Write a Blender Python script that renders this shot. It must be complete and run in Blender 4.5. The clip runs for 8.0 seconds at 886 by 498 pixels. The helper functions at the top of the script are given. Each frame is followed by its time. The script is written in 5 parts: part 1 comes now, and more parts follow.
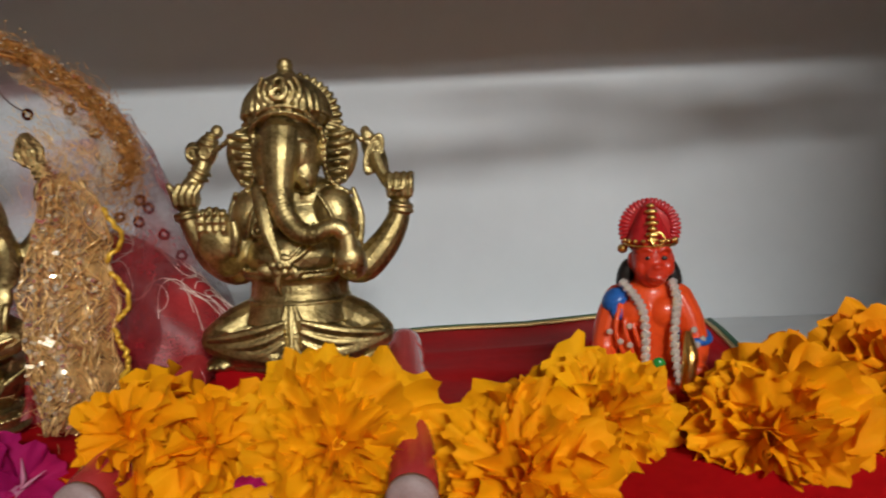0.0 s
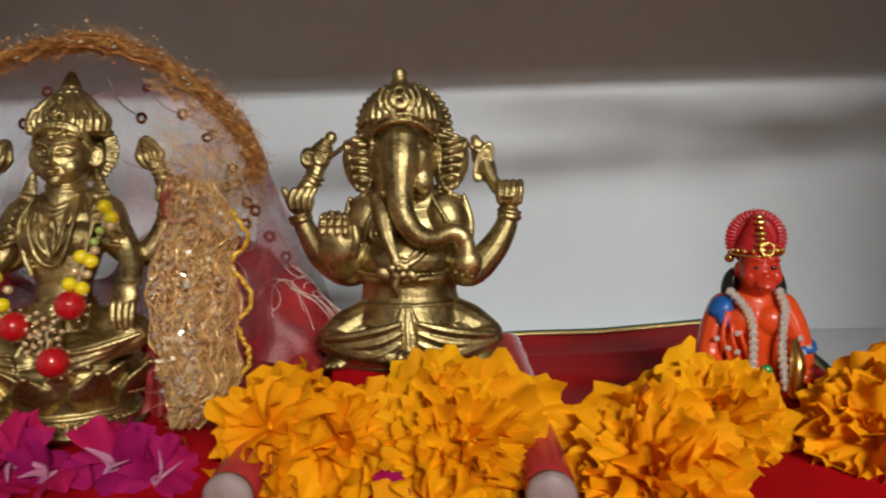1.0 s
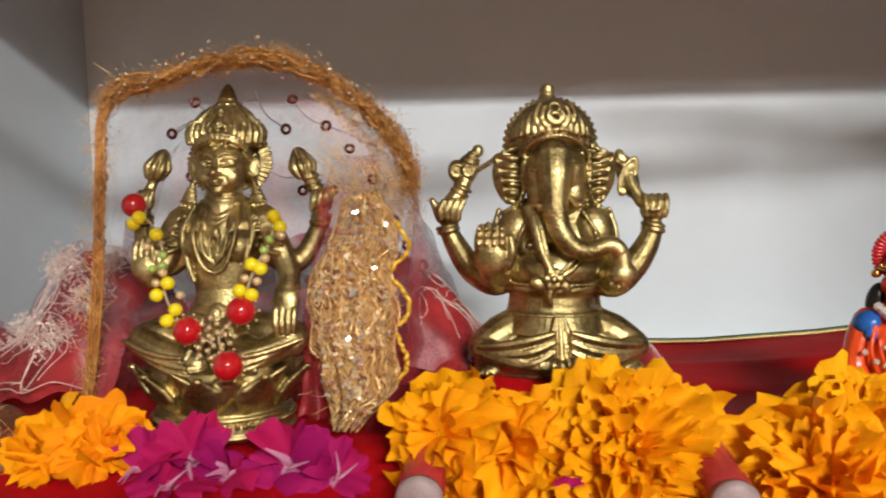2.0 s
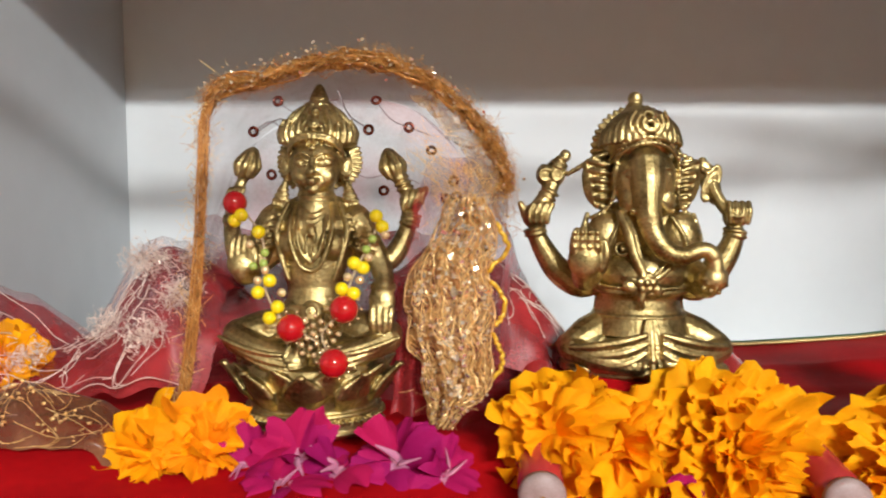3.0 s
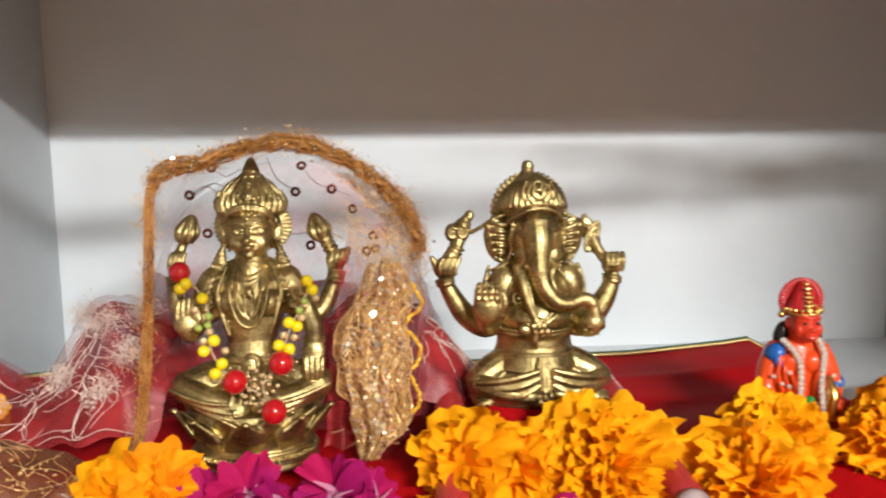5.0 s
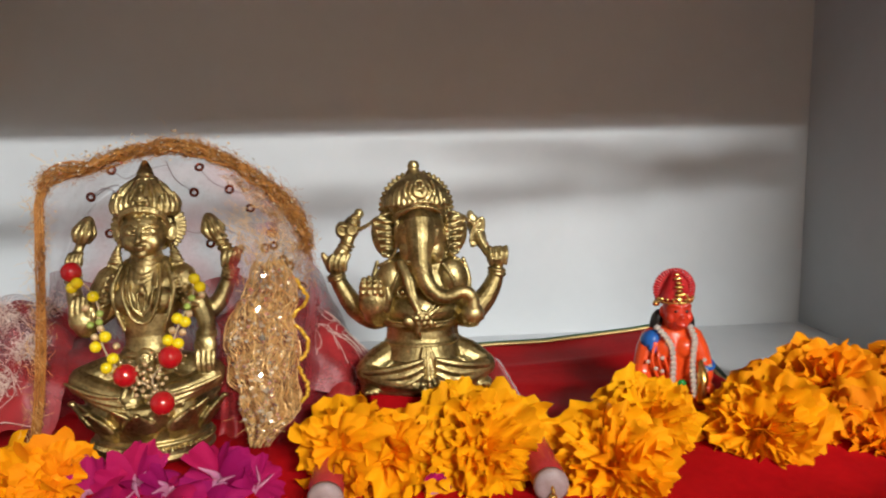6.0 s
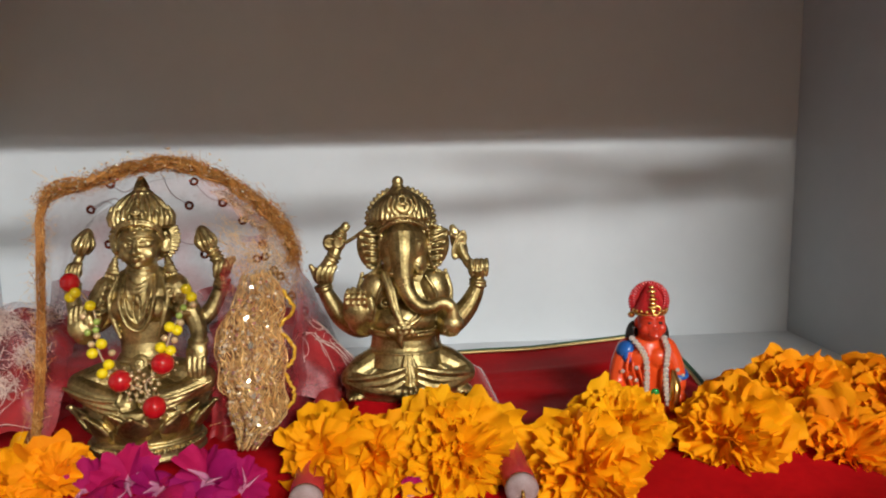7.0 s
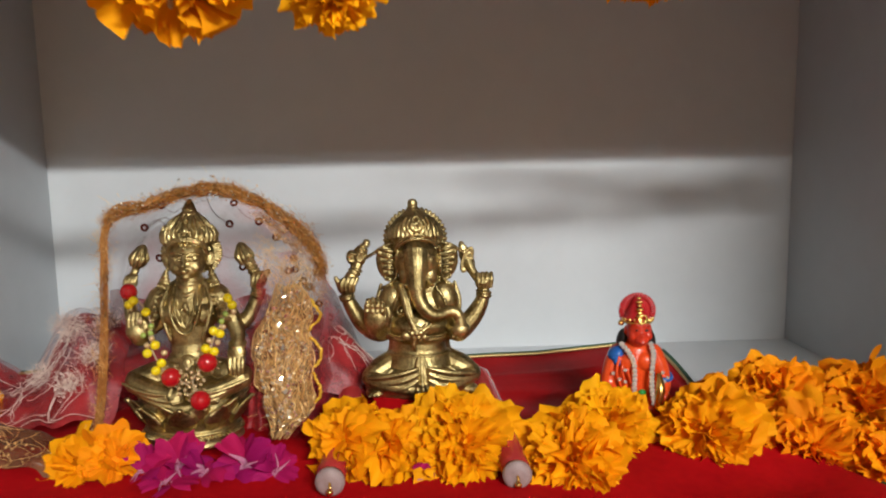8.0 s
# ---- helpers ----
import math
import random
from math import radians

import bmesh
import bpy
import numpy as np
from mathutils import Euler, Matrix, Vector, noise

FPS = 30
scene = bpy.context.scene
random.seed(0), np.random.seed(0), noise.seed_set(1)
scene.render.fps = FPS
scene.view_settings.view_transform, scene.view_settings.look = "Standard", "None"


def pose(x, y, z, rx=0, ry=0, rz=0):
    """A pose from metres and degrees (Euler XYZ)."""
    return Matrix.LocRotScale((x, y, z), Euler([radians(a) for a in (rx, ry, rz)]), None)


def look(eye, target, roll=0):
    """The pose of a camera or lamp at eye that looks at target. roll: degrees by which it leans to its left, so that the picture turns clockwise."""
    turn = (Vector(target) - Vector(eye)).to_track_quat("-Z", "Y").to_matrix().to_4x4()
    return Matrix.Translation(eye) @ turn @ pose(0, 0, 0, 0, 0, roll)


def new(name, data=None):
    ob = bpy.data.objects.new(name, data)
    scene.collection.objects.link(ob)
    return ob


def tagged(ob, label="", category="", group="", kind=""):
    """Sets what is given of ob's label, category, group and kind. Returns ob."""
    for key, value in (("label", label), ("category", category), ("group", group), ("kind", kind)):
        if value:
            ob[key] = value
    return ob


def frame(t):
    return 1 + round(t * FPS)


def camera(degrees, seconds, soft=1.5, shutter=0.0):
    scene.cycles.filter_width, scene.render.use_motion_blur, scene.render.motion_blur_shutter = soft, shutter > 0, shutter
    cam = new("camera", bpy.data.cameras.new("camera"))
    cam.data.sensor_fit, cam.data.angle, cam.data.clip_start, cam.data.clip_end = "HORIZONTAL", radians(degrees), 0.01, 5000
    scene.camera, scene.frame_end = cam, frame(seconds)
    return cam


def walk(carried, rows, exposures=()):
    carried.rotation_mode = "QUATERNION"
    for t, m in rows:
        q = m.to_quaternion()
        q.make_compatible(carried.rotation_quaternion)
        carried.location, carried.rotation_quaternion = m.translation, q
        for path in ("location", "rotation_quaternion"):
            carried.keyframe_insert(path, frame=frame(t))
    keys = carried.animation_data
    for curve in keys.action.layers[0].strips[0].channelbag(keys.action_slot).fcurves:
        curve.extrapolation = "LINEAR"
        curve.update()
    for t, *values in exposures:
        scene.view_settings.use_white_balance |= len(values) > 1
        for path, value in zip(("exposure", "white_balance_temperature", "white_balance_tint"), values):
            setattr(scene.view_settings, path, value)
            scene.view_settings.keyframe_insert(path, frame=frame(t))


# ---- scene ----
cam = camera(61.1, 8.0, 2.0, 0.5)
PATH = [
    (0, (0.001, -0.036, 0.099), (-0.077, 1.95, -0.121), -2.4),
    (0.5, (-0.018, -0.04, 0.099), (-0.098, 1.947, -0.111), -1.8),
    (1, (-0.033, -0.045, 0.1), (-0.13, 1.943, -0.098), -1.4),
    (1.5, (-0.054, -0.052, 0.101), (-0.184, 1.936, -0.076), -0.9),
    (1.7, (-0.064, -0.053, 0.104), (-0.213, 1.932, -0.089), -1.0),
    (3, (-0.121, -0.062, 0.106), (-0.182, 1.928, -0.088), 0.4),
    (3.5, (-0.142, -0.063, 0.112), (-0.162, 1.926, -0.095), -0.2),
    (4, (-0.149, -0.069, 0.117), (-0.172, 1.922, -0.079), -1.1),
    (4.5, (-0.141, -0.082, 0.134), (-0.091, 1.898, -0.137), -0.9),
    (5, (-0.121, -0.1, 0.142), (0.034, 1.877, -0.121), -0.5),
    (6.5, (-0.07, -0.125, 0.149), (0.127, 1.842, -0.152), -1.1),
    (7, (-0.068, -0.134, 0.153), (0.096, 1.839, -0.132), -0.9),
    (7.5, (-0.064, -0.153, 0.157), (0.059, 1.822, -0.134), -0.7),
    (8, (-0.062, -0.178, 0.164), (0.029, 1.801, -0.106), -1.0),
]
EXPOSURES = [(0.0, -0.60), (1.0, -0.48), (1.5, -0.22), (3.0, 0.30), (3.5, 0.36), (5.0, 0.36), (6.5, -0.16), (8.0, -0.18)]
walk(cam, [(t, look(eye, target, roll)) for t, eye, target, roll in PATH], EXPOSURES)

# ---- light: one fluorescent tube high on the opposite wall of the room ----
world = bpy.data.worlds.new("world")
scene.world = world
world.use_nodes = True
world.node_tree.nodes["Background"].inputs[0].default_value = (0.6, 0.6, 0.65, 1)
world.node_tree.nodes["Background"].inputs[1].default_value = 0.02
TUBE = (0.52, -1.62, 0.865)
lamp_data = bpy.data.lights.new("tube_lamp", "AREA")
lamp_data.shape, lamp_data.size, lamp_data.size_y, lamp_data.energy = "RECTANGLE", 0.62, 0.02, 40
lamp_data.color = (0.95, 0.97, 0.965)
lamp = new("tube_lamp", lamp_data)
lamp.matrix_world = look((TUBE[0], TUBE[1] + 0.03, TUBE[2]), (TUBE[0], 0.2, 0.25))


# ---- materials ----
def mat(name, col, col2=None, rough=0.5, metal=0.0, scale=80.0, bump=0.0, bump_scale=400.0, vary=0.0, **extra):
    """A surface with two-scale colour variation and fine relief."""
    m = bpy.data.materials.new(name)
    m.use_nodes = True
    n, l = m.node_tree.nodes, m.node_tree.links
    b = n["Principled BSDF"]
    b.inputs["Roughness"].default_value, b.inputs["Metallic"].default_value = rough, metal
    for key, value in extra.items():
        b.inputs[key.replace("_", " ")].default_value = value
    tc = n.new("ShaderNodeTexCoord")
    col2 = col2 or tuple(c * 0.75 for c in col)
    big, fine = n.new("ShaderNodeTexNoise"), n.new("ShaderNodeTexNoise")
    big.inputs["Scale"].default_value, fine.inputs["Scale"].default_value = scale, scale * 7
    big.inputs["Detail"].default_value = fine.inputs["Detail"].default_value = 3
    l.new(tc.outputs["Object"], big.inputs["Vector"])
    l.new(tc.outputs["Object"], fine.inputs["Vector"])
    add = n.new("ShaderNodeMix")
    add.inputs[0].default_value = 0.35
    l.new(big.outputs["Fac"], add.inputs[2])
    l.new(fine.outputs["Fac"], add.inputs[3])
    ramp = n.new("ShaderNodeValToRGB")
    ramp.color_ramp.elements[0].position, ramp.color_ramp.elements[1].position = 0.36, 0.64
    ramp.color_ramp.elements[0].color, ramp.color_ramp.elements[1].color = (*col2, 1), (*col, 1)
    l.new(add.outputs[0], ramp.inputs[0])
    out = ramp.outputs[0]
    if vary:
        info, hsv, mr = n.new("ShaderNodeObjectInfo"), n.new("ShaderNodeHueSaturation"), n.new("ShaderNodeMapRange")
        mr.inputs["To Min"].default_value, mr.inputs["To Max"].default_value = 1 - vary, 1 + vary * 0.4
        l.new(info.outputs["Random"], mr.inputs["Value"])
        l.new(mr.outputs[0], hsv.inputs["Value"])
        hue = n.new("ShaderNodeMapRange")
        hue.inputs["To Min"].default_value, hue.inputs["To Max"].default_value = 0.5 - vary * 0.05, 0.5 + vary * 0.05
        l.new(info.outputs["Random"], hue.inputs["Value"])
        l.new(hue.outputs[0], hsv.inputs["Hue"])
        l.new(out, hsv.inputs["Color"])
        out = hsv.outputs[0]
    l.new(out, b.inputs["Base Color"])
    if bump:
        bn, bp = n.new("ShaderNodeTexNoise"), n.new("ShaderNodeBump")
        bn.inputs["Scale"].default_value, bn.inputs["Detail"].default_value = bump_scale, 4
        l.new(tc.outputs["Object"], bn.inputs["Vector"])
        bp.inputs["Strength"].default_value, bp.inputs["Distance"].default_value = bump, 0.0006
        l.new(bn.outputs["Fac"], bp.inputs["Height"])
        l.new(bp.outputs[0], b.inputs["Normal"])
    return m


def sheer(name, col, low, high, scale=60.0, rough=0.45, thread=900.0):
    """A net: partly see-through cloth, thicker and thinner in patches, with a fine weave."""
    m = mat(name, col, tuple(c * 0.6 for c in col), rough, scale=scale)
    n, l = m.node_tree.nodes, m.node_tree.links
    tc, noise_n, mr = n.new("ShaderNodeTexCoord"), n.new("ShaderNodeTexNoise"), n.new("ShaderNodeMapRange")
    noise_n.inputs["Scale"].default_value, noise_n.inputs["Detail"].default_value = scale, 5
    l.new(tc.outputs["Object"], noise_n.inputs["Vector"])
    mr.inputs["From Min"].default_value, mr.inputs["From Max"].default_value = 0.35, 0.65
    mr.inputs["To Min"].default_value, mr.inputs["To Max"].default_value = low, high
    l.new(noise_n.outputs["Fac"], mr.inputs["Value"])
    weave = n.new("ShaderNodeTexVoronoi")
    weave.inputs["Scale"].default_value = thread
    l.new(tc.outputs["Object"], weave.inputs["Vector"])
    mul = n.new("ShaderNodeMath")
    mul.operation = "MULTIPLY_ADD"
    mul.inputs[1].default_value = 0.16
    l.new(weave.outputs["Distance"], mul.inputs[0])
    l.new(mr.outputs[0], mul.inputs[2])
    l.new(mul.outputs[0], n["Principled BSDF"].inputs["Alpha"])
    n["Principled BSDF"].inputs["Sheen Weight"].default_value = 0.03
    return m


def petal_mat(name, col, col2, vary):
    """Thin petals that let some light through."""
    m = mat(name, col, col2, 0.65, scale=160, bump=0.25, bump_scale=900, vary=vary, Specular_IOR_Level=0.12)
    n, l = m.node_tree.nodes, m.node_tree.links
    b, out = n["Principled BSDF"], n["Material Output"]
    tr, mix = n.new("ShaderNodeBsdfTranslucent"), n.new("ShaderNodeMixShader")
    l.new(b.inputs["Base Color"].links[0].from_socket, tr.inputs[0])
    mix.inputs[0].default_value = 0.14
    l.new(b.outputs[0], mix.inputs[1])
    l.new(tr.outputs[0], mix.inputs[2])
    l.new(mix.outputs[0], out.inputs[0])
    return m


# the back panel's laminate with a darker base colour, for both side panels
SIDE_LAMINATE = mat("darker_laminate", (0.50, 0.525, 0.54), (0.465, 0.49, 0.505), 0.45, scale=9, bump=0.03, bump_scale=900)
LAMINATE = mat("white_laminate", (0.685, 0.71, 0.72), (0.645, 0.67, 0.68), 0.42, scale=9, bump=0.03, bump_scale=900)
# unseen room walls and ceiling, beige for a warm bounce into the compartment
PAINT = mat("room_paint", (0.70, 0.58, 0.41), (0.64, 0.52, 0.37), 0.8, scale=2)
# unseen west wall, made dark to darken the brass reflections on that side
DARK_WALL = mat("dark_room_wall", (0.09, 0.06, 0.045), (0.06, 0.04, 0.03), 0.6, scale=4)
# unseen floor, kept pale and warm to bounce light up to the back panel
ROOM_FLOOR = mat("room_floor_bounce", (0.52, 0.38, 0.28), (0.44, 0.32, 0.23), 0.5, scale=3)
BRASS = mat("cast_brass", (0.69, 0.55, 0.25), (0.20, 0.145, 0.055), 0.41, 1.0, scale=110, bump=0.36, bump_scale=1100)
RED_CLOTH = mat("red_satin", (0.46, 0.005, 0.008), (0.34, 0.003, 0.006), 0.62, scale=40, bump=0.1, bump_scale=2500, Specular_IOR_Level=0.06)
GOLD_TRIM = mat("gold_trim", (0.70, 0.52, 0.24), (0.5, 0.34, 0.12), 0.35, 0.8, scale=900, bump=0.4, bump_scale=3000)
GREEN_TRIM = mat("green_trim", (0.02, 0.12, 0.045), (0.01, 0.07, 0.03), 0.5, scale=500, bump=0.3, bump_scale=2500)
MARIGOLD = petal_mat("marigold_orange", (1.0, 0.47, 0.004), (1.0, 0.33, 0.002), 0.10)
MARIGOLD_YELLOW = petal_mat("marigold_golden", (1.0, 0.52, 0.005), (1.0, 0.37, 0.003), 0.11)
MARIGOLD_DEEP = petal_mat("marigold_deep_orange", (1.0, 0.40, 0.005), (1.0, 0.27, 0.003), 0.13)
MAGENTA = petal_mat("magenta_petal", (0.52, 0.012, 0.145), (0.36, 0.006, 0.085), 0.25)
PALE_PINK = petal_mat("pale_pink_petal", (0.74, 0.34, 0.48), (0.6, 0.2, 0.34), 0.2)
ORANGE_PAINT = mat("orange_enamel", (0.80, 0.085, 0.014), (0.68, 0.06, 0.010), 0.28, scale=120, bump=0.08, bump_scale=900)
FACE_PAINT = mat("red_enamel", (0.62, 0.040, 0.014), (0.52, 0.03, 0.01), 0.28, scale=120, bump=0.08, bump_scale=900)
CROWN_PAINT = mat("crimson_enamel", (0.55, 0.022, 0.022), (0.40, 0.012, 0.016), 0.25, scale=150)
BLUE_PAINT = mat("blue_enamel", (0.02, 0.13, 0.45), (0.015, 0.09, 0.36), 0.3, scale=150)
BLACK_PAINT = mat("black_enamel", (0.015, 0.012, 0.012), (0.01, 0.008, 0.008), 0.3, scale=150)
GREEN_STONE = mat("green_stone", (0.02, 0.28, 0.05), (0.01, 0.18, 0.03), 0.15, scale=200)
GOLD_PAINT = mat("gold_paint", (0.85, 0.58, 0.18), (0.7, 0.42, 0.12), 0.22, 1.0, scale=300, bump=0.2, bump_scale=1500)
CRYSTAL = mat("crystal_stone", (0.96, 0.94, 0.88), (0.80, 0.77, 0.70), 0.06, 0.55, scale=1500, IOR=2.2)
RED_BEAD = mat("red_bead", (0.50, 0.008, 0.012), (0.42, 0.006, 0.01), 0.12, scale=200, Coat_Weight=0.6)
YELLOW_BEAD = mat("yellow_bead", (0.88, 0.70, 0.010), (0.82, 0.60, 0.008), 0.18, scale=200, Coat_Weight=0.4)
GREEN_BEAD = mat("green_bead", (0.36, 0.46, 0.10), (0.26, 0.36, 0.06), 0.15, scale=200, Coat_Weight=0.4)
CLEAR_BEAD = mat("clear_bead", (0.90, 0.72, 0.42), (0.75, 0.52, 0.25), 0.15, 0.5, scale=900)
NET = sheer("rose_net", (0.62, 0.11, 0.13), 0.06, 0.22)
NET_FAINT = sheer("faint_red_net", (0.60, 0.06, 0.07), 0.02, 0.12)
GOLD_GAUZE = sheer("pale_gold_gauze", (0.66, 0.36, 0.11), 0.05, 0.38, scale=220, rough=0.35, thread=1400)
GAUZE = sheer("amber_gauze", (0.50, 0.22, 0.05), 0.14, 0.80, scale=320, rough=0.4, thread=1600)
NET_SIDE = sheer("red_net_side", (0.44, 0.026, 0.036), 0.22, 0.58)
NET_STRIP = sheer("red_net_strip", (0.55, 0.035, 0.04), 0.10, 0.42)
NET_DENSE = sheer("red_net_folds", (0.44, 0.026, 0.030), 0.40, 0.84, scale=45)
ORGANZA = sheer("brown_organza", (0.24, 0.09, 0.04), 0.35, 0.85, scale=50, rough=0.3)
FUZZ = mat("amber_tinsel_fibre", (0.56, 0.25, 0.055), (0.36, 0.135, 0.028), 0.42, 0.2, scale=300)
LACE_THREAD = mat("gold_lace_thread", (1.0, 0.72, 0.34), (0.88, 0.54, 0.18), 0.30, 0.45, scale=400)
YELLOW_THREAD = mat("yellow_gold_thread", (0.88, 0.56, 0.05), (0.66, 0.36, 0.03), 0.35, 0.25, scale=400)
MIRROR = mat("mirror_sequin", (1.0, 0.94, 0.80), (0.98, 0.84, 0.60), 0.14, 0.82, scale=500)
SILVER_THREAD = mat("silver_thread", (0.88, 0.76, 0.66), (0.72, 0.56, 0.48), 0.4, 0.15, scale=400)
DARK_SEQUIN = mat("dark_copper_sequin", (0.34, 0.10, 0.06), (0.18, 0.04, 0.03), 0.2, 0.8, scale=300)
GREY_THREAD = mat("grey_thread", (0.35, 0.30, 0.30), (0.25, 0.2, 0.2), 0.6, scale=300)
ROLL = mat("pink_red_satin_roll", (0.46, 0.040, 0.038), (0.38, 0.028, 0.028), 0.25, scale=90, bump=0.15, bump_scale=500, Coat_Weight=0.5)
DISC = mat("white_end_disc", (0.36, 0.27, 0.26), (0.26, 0.18, 0.17), 0.5, scale=300, bump=0.2)
STRING = mat("cotton_string", (0.55, 0.42, 0.25), (0.45, 0.33, 0.2), 0.8, scale=400)
BATTEN = mat("white_batten", (0.75, 0.75, 0.75), (0.7, 0.7, 0.7), 0.5, scale=20)
GLOW = bpy.data.materials.new("lit_tube")
GLOW.use_nodes = True
GLOW.node_tree.nodes["Principled BSDF"].inputs["Emission Color"].default_value = (0.9, 0.96, 1, 1)
GLOW.node_tree.nodes["Principled BSDF"].inputs["Emission Strength"].default_value = 90.0


# ---- mesh helpers ----
def part(name, bm, material, parent=None, label="", smooth=True):
    """Links a bmesh as one mesh object, under a thing or a part."""
    me = bpy.data.meshes.new(name)
    bm.to_mesh(me)
    bm.free()
    for m in material if isinstance(material, (list, tuple)) else [material]:
        me.materials.append(m)
    if smooth:
        me.shade_smooth()
    ob = new(name, me)
    ob.parent = parent
    return tagged(ob, label)


def holder(name, x, y, z, label, category, group="", rz=0.0):
    ob = new(name)
    ob.empty_display_size = 0.01
    ob.matrix_world = pose(x, y, z, 0, 0, rz)
    return tagged(ob, label, category, group)


def box(bm, x0, y0, z0, x1, y1, z1, bevel=0.0):
    got = bmesh.ops.create_cube(bm, size=1.0, matrix=Matrix.LocRotScale(
        ((x0 + x1) / 2, (y0 + y1) / 2, (z0 + z1) / 2), None, (x1 - x0, y1 - y0, z1 - z0)))
    if bevel:
        edges = {e for v in got["verts"] for e in v.link_edges}
        bmesh.ops.bevel(bm, geom=list(edges), offset=bevel, segments=2, affect="EDGES")
    return bm


def ell(bm, c, r, rot=(0, 0, 0), sub=3, mi=0):
    """An ellipsoid with centre c, half axes r and turn rot in degrees."""
    m = Matrix.LocRotScale(c, Euler([radians(a) for a in rot]), r)
    got = bmesh.ops.create_icosphere(bm, subdivisions=sub, radius=1.0, matrix=m)
    for v in got["verts"]:
        for f in v.link_faces:
            f.material_index = mi


def spline(points, steps):
    """Points along a smooth curve through the given ones."""
    p = [Vector(q) for q in points]
    p = [2 * p[0] - p[1]] + p + [2 * p[-1] - p[-2]]
    out = []
    for i in range(1, len(p) - 2):
        for k in range(steps):
            t = k / steps
            a, b, c, d = p[i - 1:i + 3]
            out.append(0.5 * (2 * b + (c - a) * t + (2 * a - 5 * b + 4 * c - d) * t * t + (3 * b - a - 3 * c + d) * t ** 3))
    return out + [p[-2]]


def tube(bm, points, radii, n=8, steps=5, mi=0, flat=1.0, up=None):
    """A closed round tube along a smooth curve; radii: one, or one for each point."""
    line = spline(points, steps) if steps > 1 else [Vector(q) for q in points]
    if not isinstance(radii, (list, tuple)):
        radii = [radii] * len(points)
    rad = []
    for i in range(len(line)):
        f = i / (len(line) - 1) * (len(radii) - 1)
        k = min(int(f), len(radii) - 2)
        rad.append(radii[k] + (radii[k + 1] - radii[k]) * (f - k))
    rings, side = [], Vector(up) if up else None
    for i, q in enumerate(line):
        d = (line[min(i + 1, len(line) - 1)] - line[max(i - 1, 0)]).normalized()
        if side is None:
            side = d.orthogonal()
        side = (side - d * side.dot(d)).normalized()
        other = d.cross(side)
        grow = [(0, 1.0)]
        if i == 0:
            grow = [(-0.9, 0.35), (-0.5, 0.8), (0, 1.0)]
        elif i == len(line) - 1:
            grow = [(0, 1.0), (0.5, 0.8), (0.9, 0.35)]
        for s, g in grow:
            rings.append([bm.verts.new(q + d * s * rad[i] + (side * math.cos(a) + other * math.sin(a) * flat) * rad[i] * g)
                          for a in (2 * math.pi * k / n for k in range(n))])
    for a, b in zip(rings, rings[1:]):
        for k in range(n):
            f = bm.faces.new((a[k], a[(k + 1) % n], b[(k + 1) % n], b[k]))
            f.material_index = mi
    bm.faces.new(list(reversed(rings[0]))).material_index = mi
    bm.faces.new(rings[-1]).material_index = mi


def torus(bm, c, R, r, rot=(0, 0, 0), n=20, m=6, mi=0, squash=1.0):
    mx = Matrix.LocRotScale(c, Euler([radians(a) for a in rot]), (1, squash, 1))
    grid = [[bm.verts.new(mx @ Vector(((R + r * math.cos(b)) * math.cos(a), (R + r * math.cos(b)) * math.sin(a), r * math.sin(b))))
             for b in (2 * math.pi * j / m for j in range(m))] for a in (2 * math.pi * i / n for i in range(n))]
    for i in range(n):
        for j in range(m):
            f = bm.faces.new((grid[i][j], grid[(i + 1) % n][j], grid[(i + 1) % n][(j + 1) % m], grid[i][(j + 1) % m]))
            f.material_index = mi


def lathe(bm, profile, c=(0, 0, 0), n=40, sy=1.0, mi=0):
    """A closed turned shape from (radius, height) pairs, squashed by sy in depth."""
    rings = [[bm.verts.new((c[0] + r * math.cos(a), c[1] + r * math.sin(a) * sy, c[2] + z))
              for a in (2 * math.pi * k / n for k in range(n))] for r, z in profile]
    for a, b in zip(rings, rings[1:]):
        for k in range(n):
            bm.faces.new((a[k], a[(k + 1) % n], b[(k + 1) % n], b[k])).material_index = mi
    bm.faces.new(list(reversed(rings[0]))).material_index = mi
    bm.faces.new(rings[-1]).material_index = mi


def fused(bm, voxel, smooth=1):
    """One cast skin round all the shapes of bm; returns a new bmesh."""
    me = bpy.data.meshes.new("cast")
    bmesh.ops.recalc_face_normals(bm, faces=bm.faces)
    bm.to_mesh(me)
    bm.free()
    ob = new("cast", me)
    mod = ob.modifiers.new("skin", "REMESH")
    mod.mode, mod.voxel_size = "VOXEL", voxel
    if smooth:
        sm = ob.modifiers.new("soft", "SMOOTH")
        sm.factor, sm.iterations = 0.5, smooth
    got = ob.evaluated_get(bpy.context.evaluated_depsgraph_get()).to_mesh()
    out = bmesh.new()
    out.from_mesh(got)
    bpy.data.objects.remove(ob)
    return out


# ---- the shelf compartment and an unseen room added round it for bounced light ----
def slab(name, x0, y0, z0, x1, y1, z1, material, label, bevel=0.0):
    ob = part(name, box(bmesh.new(), x0, y0, z0, x1, y1, z1, bevel), material, None, label, smooth=False)
    return tagged(ob, kind="structure", category=name.split("_")[0])


